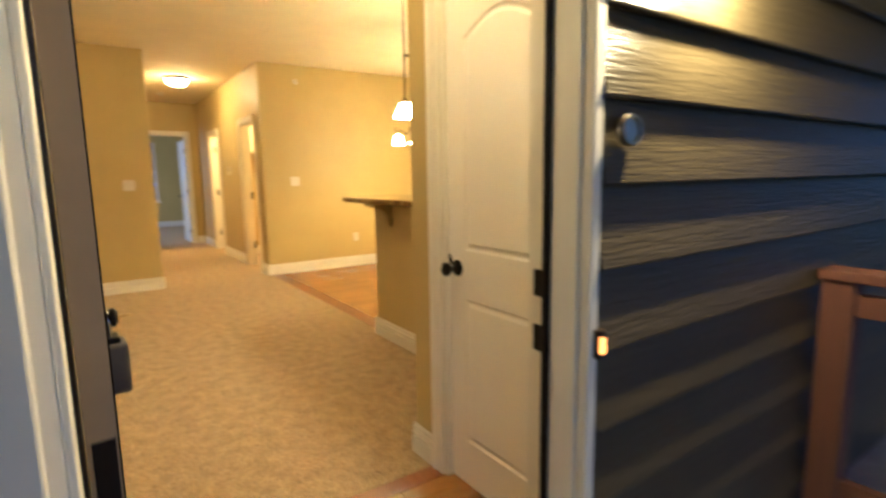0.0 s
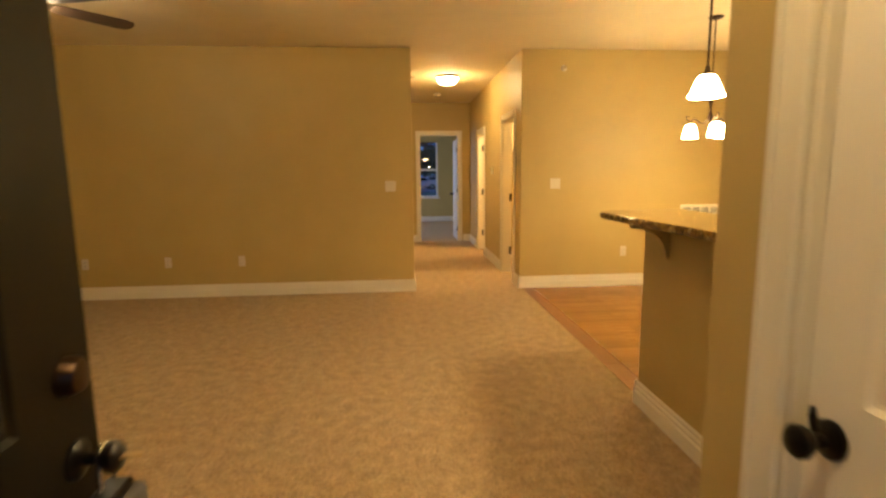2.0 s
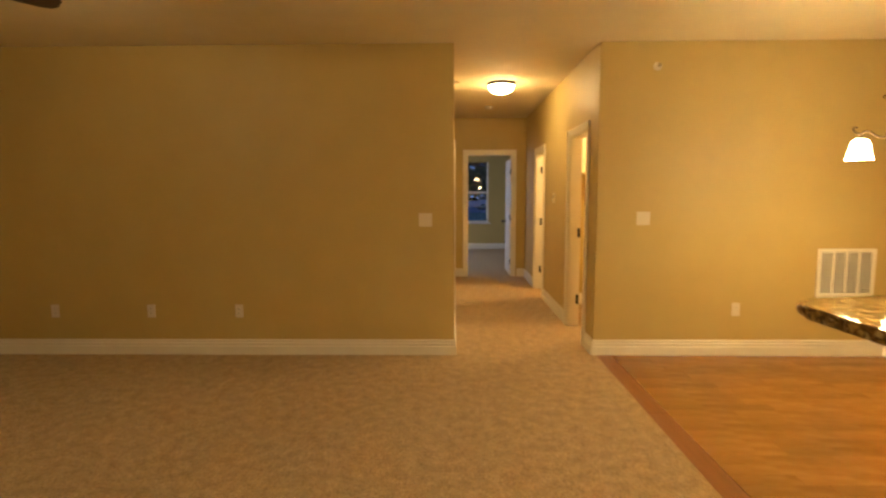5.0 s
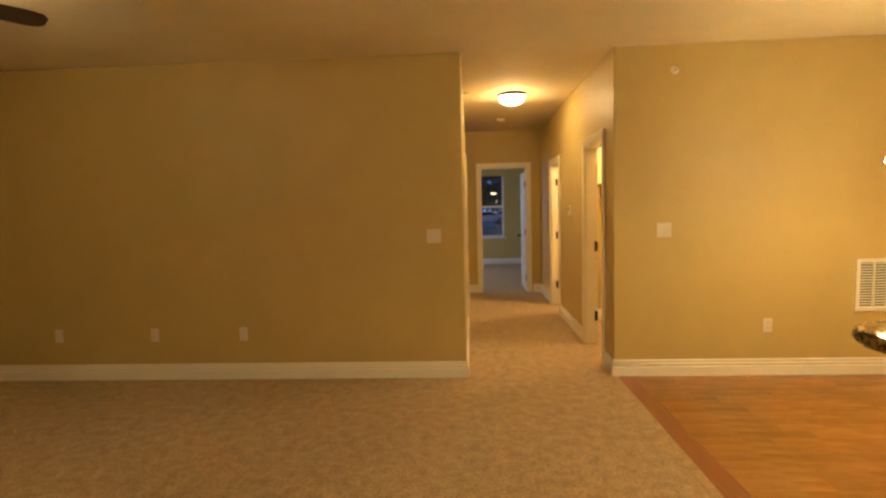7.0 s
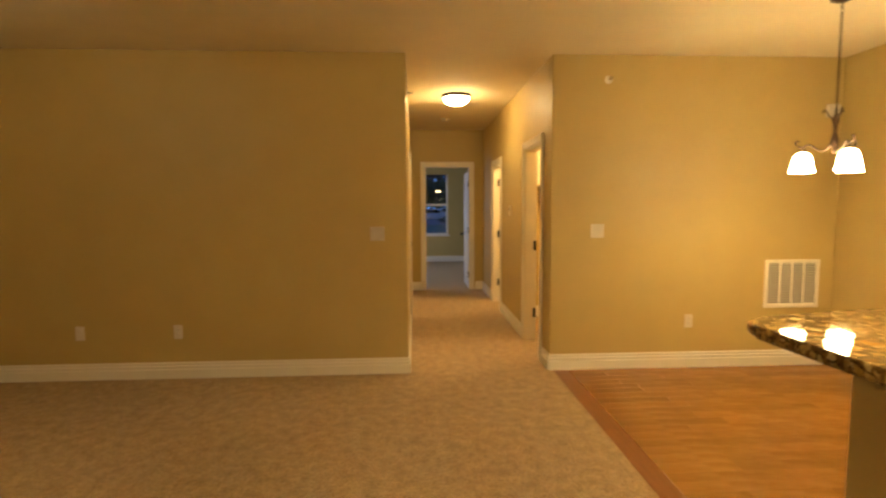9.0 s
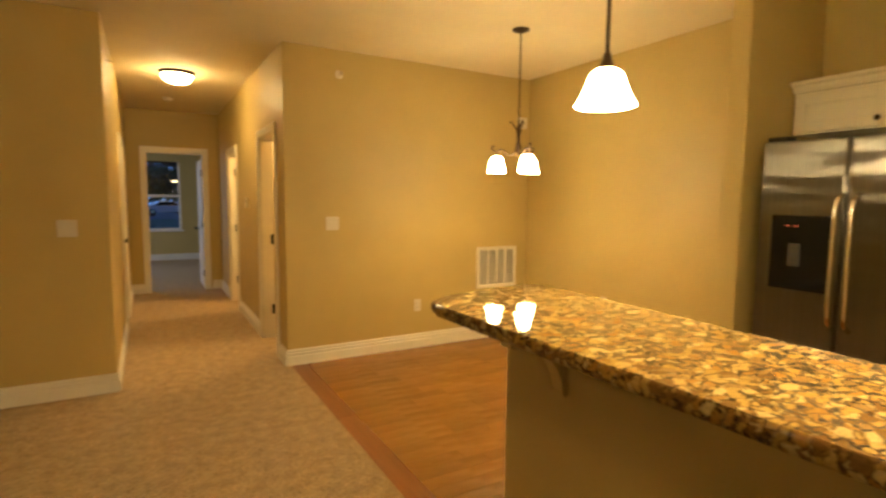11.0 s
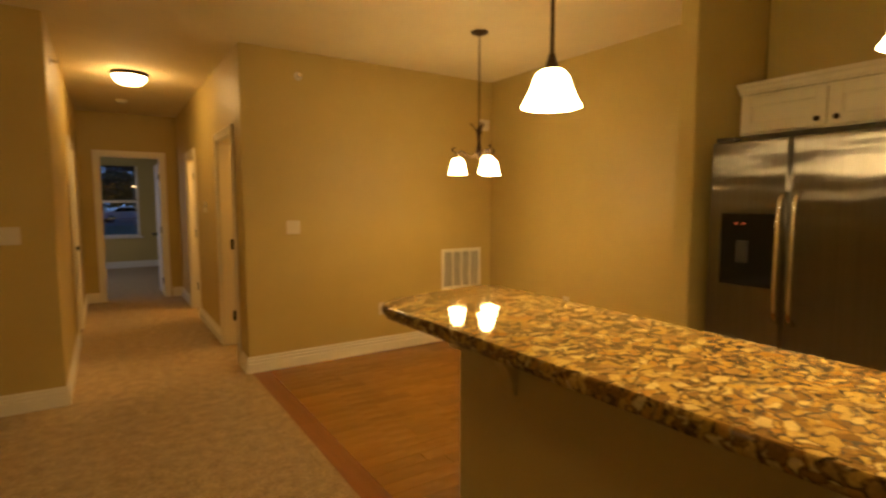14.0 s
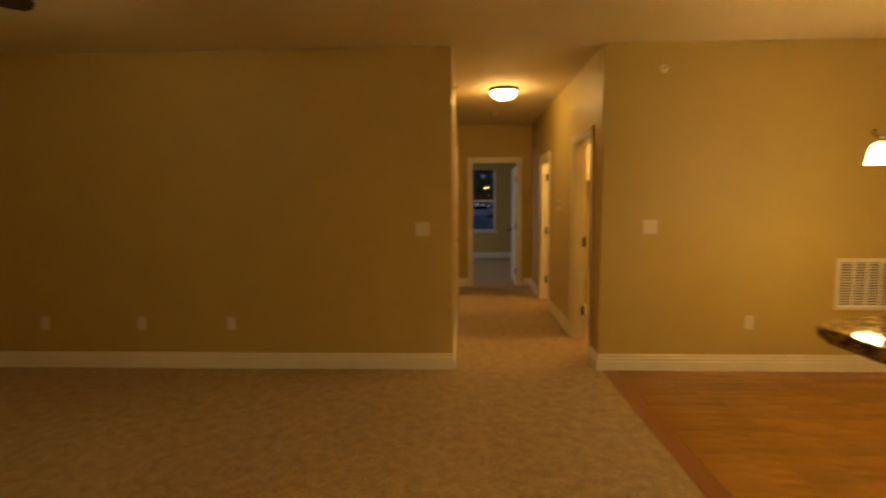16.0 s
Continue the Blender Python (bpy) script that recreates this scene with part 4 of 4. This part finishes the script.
part("hinge_cover", B((FX + 0.01, FX + 0.10, -3.78, -3.68, 1.826, 1.85), bevel=0.006), FRSIDE, fr)
part("hinge_cover", B((FX + 0.01, FX + 0.10, -3.01, -2.91, 1.826, 1.85), bevel=0.006), FRSIDE, fr)
part("grille", B((FX + 0.03, FX + 0.075, -3.79, -2.90, 0.02, 0.10), bevel=0.003), BLACKG, fr)
part("control_light", B((FX - 0.0052, FX - 0.0038, -3.06, -3.04, 1.37, 1.376)), LED, ld)
part("control_light", B((FX - 0.0052, FX - 0.0038, -3.10, -3.08, 1.37, 1.376)), LED, ld)
part("dispenser_lever", B((FX - 0.012, FX - 0.003, -3.12, -3.06, 1.16, 1.28), bevel=0.004), FRSIDE, ld)


def shaker(parent, x, y0, y1, z0, z1, knob_y, knob_z, name="door"):
    """A framed cabinet front that looks west, its back at x."""
    w = 0.052
    d = part(name, B((x - 0.007, x, y0, y1, z0, z1), bevel=0.001), CABP, parent)
    for b in ((y0, y0 + w, z0, z1), (y1 - w, y1, z0, z1), (y0 + w, y1 - w, z0, z0 + w), (y0 + w, y1 - w, z1 - w, z1)):
        part("rail", B((x - 0.021, x - 0.006, *b), bevel=0.003), CABP, d)
    for b in ((y0 + w, y0 + w + 0.009, z0 + w, z1 - w), (y1 - w - 0.009, y1 - w, z0 + w, z1 - w), (y0 + w + 0.009, y1 - w - 0.009, z0 + w, z0 + w + 0.009), (y0 + w + 0.009, y1 - w - 0.009, z1 - w - 0.009, z1 - w)):
        part("moulding", B((x - 0.0145, x - 0.0065, *b), bevel=0.002), CABP, d)
    part("cabinet_knob", lathe([(0, 0), (0.007, 0), (0.006, 0.012), (0.015, 0.019), (0.0155, 0.024), (0.010, 0.029), (0, 0.030)], pose(x - 0.020, knob_y, knob_z, 0, -90, 0), 16), BRONZE, d, "dark bronze knob", smooth=True)
    return d


UX = 2.275


def upper(label, y0, y1, z0, z1, doors):
    root = thing("upper_cabinet", label, "cabinet", "kitchen upper cabinets")
    part("body", B((UX, 2.598, y0 + 0.001, y1 - 0.001, z0, z1), bevel=0.002), CABP, root)
    for a, b, ky in doors:
        shaker(root, UX - 0.001, a, b, z0 + 0.012, z1 - 0.02, ky, z0 + 0.05)
    UPPERS.append(root)
    return root


upper("cream cabinet with two doors above the refrigerator", -3.795, -2.846, 1.895, 2.135, [(-3.305, -2.865, -3.27), (-3.775, -3.325, -3.36)])
upper("tall cream wall cabinet with one panelled door", -4.262, -3.797, 1.47, 2.135, [(-4.225, -3.835, -4.19)])
upper("cream cabinet with two doors above the microwave", -5.055, -4.264, 1.90, 2.135, [(-4.64, -4.30, -4.605), (-5.02, -4.66, -4.70)])
crown = tagged(new("trim_crown"), "cream crown moulding along the cabinet tops", "moulding", kind="structure")
part("moulding", prism([(UX + 0.02, 2.136), (UX - 0.022, 2.136), (UX - 0.024, 2.148), (UX - 0.034, 2.155), (UX - 0.040, 2.170), (UX - 0.058, 2.180), (UX - 0.062, 2.198), (UX + 0.02, 2.198)], -5.055, -2.846, "y"), CABP, crown)

mw = thing("microwave", "stainless over-range microwave with black glass door", "microwave")
part("body", B((2.20, 2.597, -5.02, -4.268, 1.505, 1.895), bevel=0.004), FRSIDE, mw)
part("front_panel", B((2.178, 2.20, -5.02, -4.268, 1.505, 1.895), bevel=0.006), STEEL, mw, "stainless front")
part("window", B((2.174, 2.18, -4.80, -4.31, 1.57, 1.77), bevel=0.003), BLACKG, mw, "black glass window")
part("vent_grille", B((2.174, 2.18, -5.0, -4.30, 1.80, 1.865), bevel=0.003), BLACKG, mw)
part("badge", lathe([(0, 0), (0.013, 0), (0.013, 0.003), (0, 0.003)], pose(2.177, -4.36, 1.537, 0, -90, 0), 16), CHROME, mw)
part("handle", tube([(2.178, -4.83, 1.57), (2.14, -4.83, 1.59), (2.14, -4.83, 1.85), (2.178, -4.83, 1.87)], 0.010), STEEL, mw, smooth=True)

bc = thing("base_cabinet", "cream base cabinet with one drawer over one door", "cabinet")
part("body", B((1.985, 2.597, -4.262, -3.845, 0.10, 0.944), bevel=0.002), CABP, bc)
part("toe_kick", B((2.05, 2.597, -4.262, -3.845, 0.0, 0.10)), FRSIDE, bc)
dr = part("drawer", B((1.965, 1.984, -4.235, -3.872, 0.80, 0.925), bevel=0.005), CABP, bc)
part("cabinet_knob", lathe([(0, 0), (0.007, 0), (0.006, 0.012), (0.015, 0.019), (0.0155, 0.024), (0.010, 0.029), (0, 0.030)], pose(1.965, -4.055, 0.862, 0, -90, 0), 16), BRONZE, dr, smooth=True)
shaker(bc, 1.984, -4.235, -3.872, 0.13, 0.775, -4.19, 0.70)
kc = thing("kitchen_countertop", "polished brown granite counter between refrigerator and range", "countertop")
part("slab", B((1.945, 2.597, -4.264, -3.825, 0.946, 0.985), bevel=0.008, segs=3), GRANITE, kc, smooth=True)

rg = thing("kitchen_range", "stainless and black electric range with black knobs", "range")
part("body", B((1.985, 2.50, -5.03, -4.27, 0.08, 0.955), bevel=0.004), FRSIDE, rg)
od = part("oven_door", B((1.950, 1.984, -5.025, -4.275, 0.20, 0.80), bevel=0.008), STEEL, rg, "stainless oven door")
part("oven_window", B((1.945, 1.952, -4.92, -4.38, 0.33, 0.66), bevel=0.003), BLACKG, od)
part("oven_handle", tube([(1.952, -4.31, 0.765), (1.905, -4.31, 0.765), (1.90, -4.33, 0.765), (1.90, -4.97, 0.765), (1.905, -4.99, 0.765), (1.952, -4.99, 0.765)], 0.012), STEEL, od, smooth=True)
part("front_band", B((1.950, 1.984, -5.025, -4.275, 0.81, 0.955), bevel=0.004), BLACKG, rg, "black glass front")
part("cooktop", B((1.945, 2.50, -5.03, -4.27, 0.956, 0.980), bevel=0.005), BLACKG, rg, "black glass cooktop")
part("backguard", B((2.50, 2.585, -5.03, -4.27, 0.956, 1.155), bevel=0.006), BLACKG, rg)
cp = part("control_panel", B((2.490, 2.585, -5.03, -4.27, 1.14, 1.262), bevel=0.008), BRIGHTSTEEL, rg, "stainless control panel")
for yy in (-4.32, -4.42, -4.88, -4.98):
    part("control_knob", lathe([(0, 0), (0.030, 0), (0.028, 0.006), (0.022, 0.010), (0.021, 0.026), (0, 0.028)], pose(2.490, yy, 1.203, 0, -90, 0), 20), BLACKM, cp, "black round knob", smooth=True)
part("clock_display", B((2.487, 2.492, -4.74, -4.56, 1.172, 1.236), bevel=0.002), BLACKG, cp)

for unit in [fr, crown, mw, bc, kc, rg] + UPPERS:
    unit.matrix_basis = KITCHEN

# ---- porch ----
setting("floor_porch", B((-3.2, 6.0, -8.6, -6.07, -0.20, -0.04)), CONCRETE, "grey concrete porch floor", "porch floor")
# Unseen ceiling, carried past the floor edge to keep sky light off the front.
setting("ceiling_porch_sky_block", B((-3.2, 6.0, -9.4, -6.15, 2.60, 2.70)), CEIL, "plain porch ceiling, out of view, sized to hold back sky light", "ceiling")
# Added side wall, out of view; it cuts the sky light reaching the siding.
setting("wall_porch", B((-3.35, -3.2, -8.6, -6.07, -0.2, 2.6)), SIDING, "added grey-brown porch side wall, out of view, blocking sky light", "wall")
pr = thing("porch_railing", "reddish stained wooden porch railing with a square post", "railing")
part("post", B((0.25, 0.35, -6.245, -6.145, -0.04, 0.905), bevel=0.005), CEDAR, pr)
part("top_rail", B((0.235, 0.365, -8.5, -6.135, 0.905, 0.943), bevel=0.006), CEDAR, pr)
part("upper_rail", B((0.28, 0.32, -8.5, -6.245, 0.78, 0.86), bevel=0.004), CEDAR, pr)
part("bottom_rail", B((0.28, 0.32, -8.5, -6.245, 0.07, 0.16), bevel=0.004), CEDAR, pr)
part("post", B((0.25, 0.35, -8.5, -8.4, -0.04, 0.905), bevel=0.005), CEDAR, pr)
pl = thing("porch_light", "dark bronze wall lantern, lit, on the siding", "wall lamp")
part("back_plate", lathe([(0, 0), (0.055, 0), (0.052, 0.010), (0.02, 0.018), (0, 0.018)], pose(-0.58, -6.105, 1.93, 90, 0, 0)), BRONZE, pl, smooth=True)
part("arm", tube(curve((-0.58, -6.115, 1.93), (-0.58, -6.18, 1.93), (-0.58, -6.24, 2.0), (-0.58, -6.25, 2.04)), 0.008), BRONZE, pl, smooth=True)
part("roof", lathe([(0, 2.06), (0.012, 2.05), (0.03, 2.03), (0.08, 2.0), (0.082, 1.99), (0, 1.99)], pose(-0.58, -6.25, 0), 8), BRONZE, pl)
for a in range(4):
    c, s = 0.066 * math.cos(math.pi / 4 + a * math.pi / 2), 0.066 * math.sin(math.pi / 4 + a * math.pi / 2)
    part("cage_bar", tube([(-0.58 + c, -6.25 + s, 1.99), (-0.58 + 0.75 * c, -6.25 + 0.75 * s, 1.79)], 0.005, 6), BRONZE, pl)
part("base", lathe([(0, 1.79), (0.05, 1.79), (0.05, 1.775), (0.015, 1.765), (0.01, 1.745), (0, 1.74)], pose(-0.58, -6.25, 0), 8), BRONZE, pl)
db = thing("doorbell_button", "small doorbell button with an orange glowing centre", "doorbell")
part("housing", B((-0.966, -0.938, -6.136, -6.1195, 0.868, 0.938), bevel=0.004), BRONZE, db)
part("push_button", B((-0.961, -0.943, -6.141, -6.1355, 0.881, 0.919), bevel=0.002), GLOW, db, "orange glowing button")
rv = thing("siding_vent_cap", "round grey metal cap with dark slots on the siding", "wall fitting")
part("rim", lathe([(0, 0), (0.036, 0), (0.038, 0.010), (0.034, 0.020), (0.029, 0.020), (0.027, 0.012), (0, 0.012)], pose(-0.872, -6.124, 1.392, 90, 0, 0)), STEEL, rv, smooth=True)
part("slot", B((-0.887, -0.857, -6.134, -6.129, 1.402, 1.412), bevel=0.001), BLACKM, rv)
part("slot", B((-0.887, -0.857, -6.134, -6.129, 1.372, 1.382), bevel=0.001), BLACKM, rv)

# ---- outside the bedroom window ----
setting("ground", B((-400, 400, -400, -8.61, -0.5, -0.36), (-400, 400, 9.2, 400, -0.5, -0.36)), GRASS, "dim green lawn in dusk light", "ground")
setting("road", B((-120, 120, 44, 80, -0.355, -0.34)), ASPHALT, "grey asphalt car park", "road")


def car(x, y, rz):
    root = thing("parked_car", "white parked saloon car seen through the window", "car", "cars outside", pose(x, y, -0.34, 0, 0, rz))
    side = [(-2.2, 0.35), (-2.2, 0.75), (-2.05, 0.88), (-1.3, 0.95), (-0.75, 1.38), (0.55, 1.40), (1.15, 0.98), (2.0, 0.85), (2.2, 0.65), (2.2, 0.35)]
    part("body", prism(side, -0.85, 0.85, "y", 0.06), CARP, root, smooth=True)
    part("window_band", prism([(-1.12, 0.97), (-0.70, 1.32), (0.48, 1.34), (0.98, 0.99)], -0.862, 0.862, "y"), BLACKG, root)
    for wx in (-1.35, 1.35):
        for wy in (-0.86, 0.70):
            w = part("wheel", lathe([(0, 0), (0.32, 0), (0.33, 0.03), (0.33, 0.13), (0.32, 0.16), (0, 0.16)], pose(wx, wy + 0.16, 0.33, 90, 0, 0)), BLACKM, root)
            part("rim", lathe([(0, 0), (0.2, 0), (0.19, 0.02), (0, 0.03)], pose(wx, wy - 0.0, 0.33, 90, 0, 0)), CHROME, w)


for x, y, r in ((0.6, 52.0, 10), (6.5, 53.0, 95), (-5.2, 52.5, 0), (3.2, 64.0, 5), (-3.0, 66.0, 0)):
    car(x, y, r)
rng = random.Random(4)


def tree(x, y, h):
    root = thing("tree", "dark leafy tree beyond the car park at dusk", "tree", "trees outside", pose(x, y, -0.36))
    part("trunk", tube([(0, 0, 0), (0.1, 0, h * 0.25), (0.0, 0.1, h * 0.5), (0.05, 0, h * 0.8)], [0.28, 0.2, 0.14, 0.05], 8), BARK, root)
    verts, faces = [], []
    for _ in range(700):
        u, v, w = rng.gauss(0, 1), rng.gauss(0, 1), rng.gauss(0, 1)
        L = math.sqrt(u * u + v * v + w * w) or 1
        r = rng.random() ** 0.4
        c = Vector((u / L * r * h * 0.42, v / L * r * h * 0.42, h * 0.52 + w / L * r * h * 0.44))
        d1 = Vector((rng.gauss(0, 1), rng.gauss(0, 1), rng.gauss(0, 1))).normalized() * h * 0.045
        d2 = d1.orthogonal().normalized() * h * 0.03
        i = len(verts)
        verts += [c - d1, c + d2, c + d1, c - d2]
        faces.append((i, i + 1, i + 2, i + 3))
    me = bpy.data.meshes.new("crown")
    me.from_pydata(verts, [], faces)
    me.materials.append(LEAF)
    ob = new("crown", me)
    ob.parent = root


lamp = thing("street_lamp", "tall grey street lamp, lit, beside the car park", "street lamp", place=pose(2.15, 72.0, -0.34))
part("pole", tube([(0, 0, 0), (0, 0, 4.0)], [0.09, 0.05], 10), FRSIDE, lamp)
part("arm", tube([(0, 0, 3.95), (0.1, 0, 4.02), (0.1, -0.5, 4.02)], 0.04, 8), FRSIDE, lamp)
part("lamp_head", B((-0.12, 0.32, -0.95, -0.35, 3.86, 3.99), bevel=0.04), FRSIDE, lamp)
part("lens", B((-0.2, 0.4, -1.0, -0.3, 3.74, 3.86), bevel=0.03), LAMPGLOW, lamp, "lit warm lens")
for x, y, h in ((-6, 92, 8.5), (-1.5, 96, 7.6), (1.8, 90, 8.2), (5.0, 94, 7.4), (9, 92, 8.6), (-11, 95, 9), (14, 94, 9), (3.4, 100, 8.8), (0.2, 102, 8.4), (7.0, 101, 8.9)):
    tree(x, y, h)
setting("backdrop_sky", B((-160, 160, 150, 150.5, -0.36, 60)), DUSKSKY, "deep blue dusk sky", "sky")
ho = thing("apartment_building", "grey two-storey apartment building far beyond the trees", "building")
part("wall", B((-40, -17, 115, 125, -0.4, 5.0)), HSIDE, ho)
part("roof", prism([(-41, 5.0), (-16, 5.0), (-19, 7.2), (-38, 7.2)], 114, 126, "y"), ROOF, ho)
for k in range(6):
    for zz in (0.8, 3.2):
        part("window", B((-38 + k * 3.6, -36.6 + k * 3.6, 114.9, 115.05, zz, zz + 1.2)), BLACKG, ho)

# ---- laundry room ----
lc = thing("laundry_cabinet", "white wall cabinet above the laundry machines", "cabinet")
part("body", B((0.16, 1.2, 1.87, 2.198, 1.70, 2.45), bevel=0.003), CABP, lc)
part("door", B((0.165, 0.675, 1.85, 1.869, 1.705, 2.445), bevel=0.004), CABP, lc)
part("door", B((0.685, 1.195, 1.85, 1.869, 1.705, 2.445), bevel=0.004), CABP, lc)

# ---- floor planks, siding boards and tiles ----


def planks(parent, x0, x1, y0, y1, width, seed, material=PLANK):
    """Boards along x, with staggered ends; boards of one length share a mesh."""
    r = random.Random(seed)
    lengths = [0.45, 0.6, 0.75, 0.9, 1.1, 1.3]
    made = {}

    def mesh(length, w):
        key = (round(length, 3), round(w, 4))
        if key not in made:
            bm = B((0.0006, length - 0.0006, 0.0006, w - 0.0006, -0.012, 0.0))
            bmesh.ops.bevel(bm, geom=[e for e in bm.edges if all(v.co.z > -0.001 for v in e.verts)], offset=0.0012, segments=1, affect="EDGES")
            made[key] = finish(bm)
            made[key].materials.append(material)
        return made[key]
    rows = round((y1 - y0) / width)
    w = (y1 - y0) / rows
    for i in range(rows):
        x = x0
        first = True
        while x < x1 - 0.01:
            length = r.choice(lengths)
            if first:
                length *= r.choice((0.5, 0.75, 1.0))
                first = False
            if x + length > x1 - 0.25:
                length = x1 - x
            ob = new("plank", mesh(length, w))
            ob.location = (x, y0 + i * w, 0.0005)
            ob.parent = parent
            x += length


planks(wood, 0.165, 2.6, -2.9, 0.0, 0.1, 3)
planks(wood, 0.165, 2.6, -5.06, -2.9, 0.135, 5)
planks(entry, -2.25, -0.6, -5.92, -5.145, 0.097, 7)
y = -5.06
while y < -0.01:
    L = min(1.27, 0.0 - y)
    part("border_plank", B((0.031, 0.164, y + 0.001, y + L - 0.001, -0.012, 0.001), bevel=0.0012, segs=1), BORDER, wood)
    y += L
part("border_plank", B((-2.25, -0.6, -5.144, -5.056, -0.012, 0.001), bevel=0.0012, segs=1), BORDER, entry)

sid = setting("wall_siding", B((-6.2, -2.09, -6.09, -6.071, -0.2, 2.6), (-0.949, 6.0, -6.09, -6.071, -0.2, 2.6)), SIDING, "grey-brown lap siding on the outside wall", "siding")
sid_mesh = {}
for k in range(15):
    z0 = 1.66 - 0.196 * 9 + k * 0.196
    for x0, x1 in ((-6.2, -2.097), (-0.948, 6.0)):
        key = x0
        if key not in sid_mesh:
            bm = prism([(-6.09, 0.215), (-6.094, 0.215), (-6.128, 0.006), (-6.126, 0.0), (-6.098, 0.0)], x0, x1, "x")
            sid_mesh[key] = finish(bm)
            sid_mesh[key].materials.append(SIDING)
        ob = new("siding_board", sid_mesh[key])
        ob.location = (0, 0, z0)
        ob.parent = sid

back = setting("wall_backsplash", B((2.588, 2.598, -5.05, -3.80, 0.985, 1.47)), GROUT, "brown tumbled stone tile backsplash above the counter", "backsplash")
tile = B((2.581, 2.589, 0.002, 0.150, 0.002, 0.073), bevel=0.002, segs=1)
tile_me = finish(tile)
tile_me.materials.append(TILE)
for row in range(6):
    for col in range(8):
        y = -5.04 + col * 0.152 + (0.076 if row % 2 else 0.0)
        if y + 0.15 < -3.80:
            ob = new("tile", tile_me)
            ob.location = (0, y, 0.99 + row * 0.0755)
            ob.parent = back
back.matrix_basis = KITCHEN
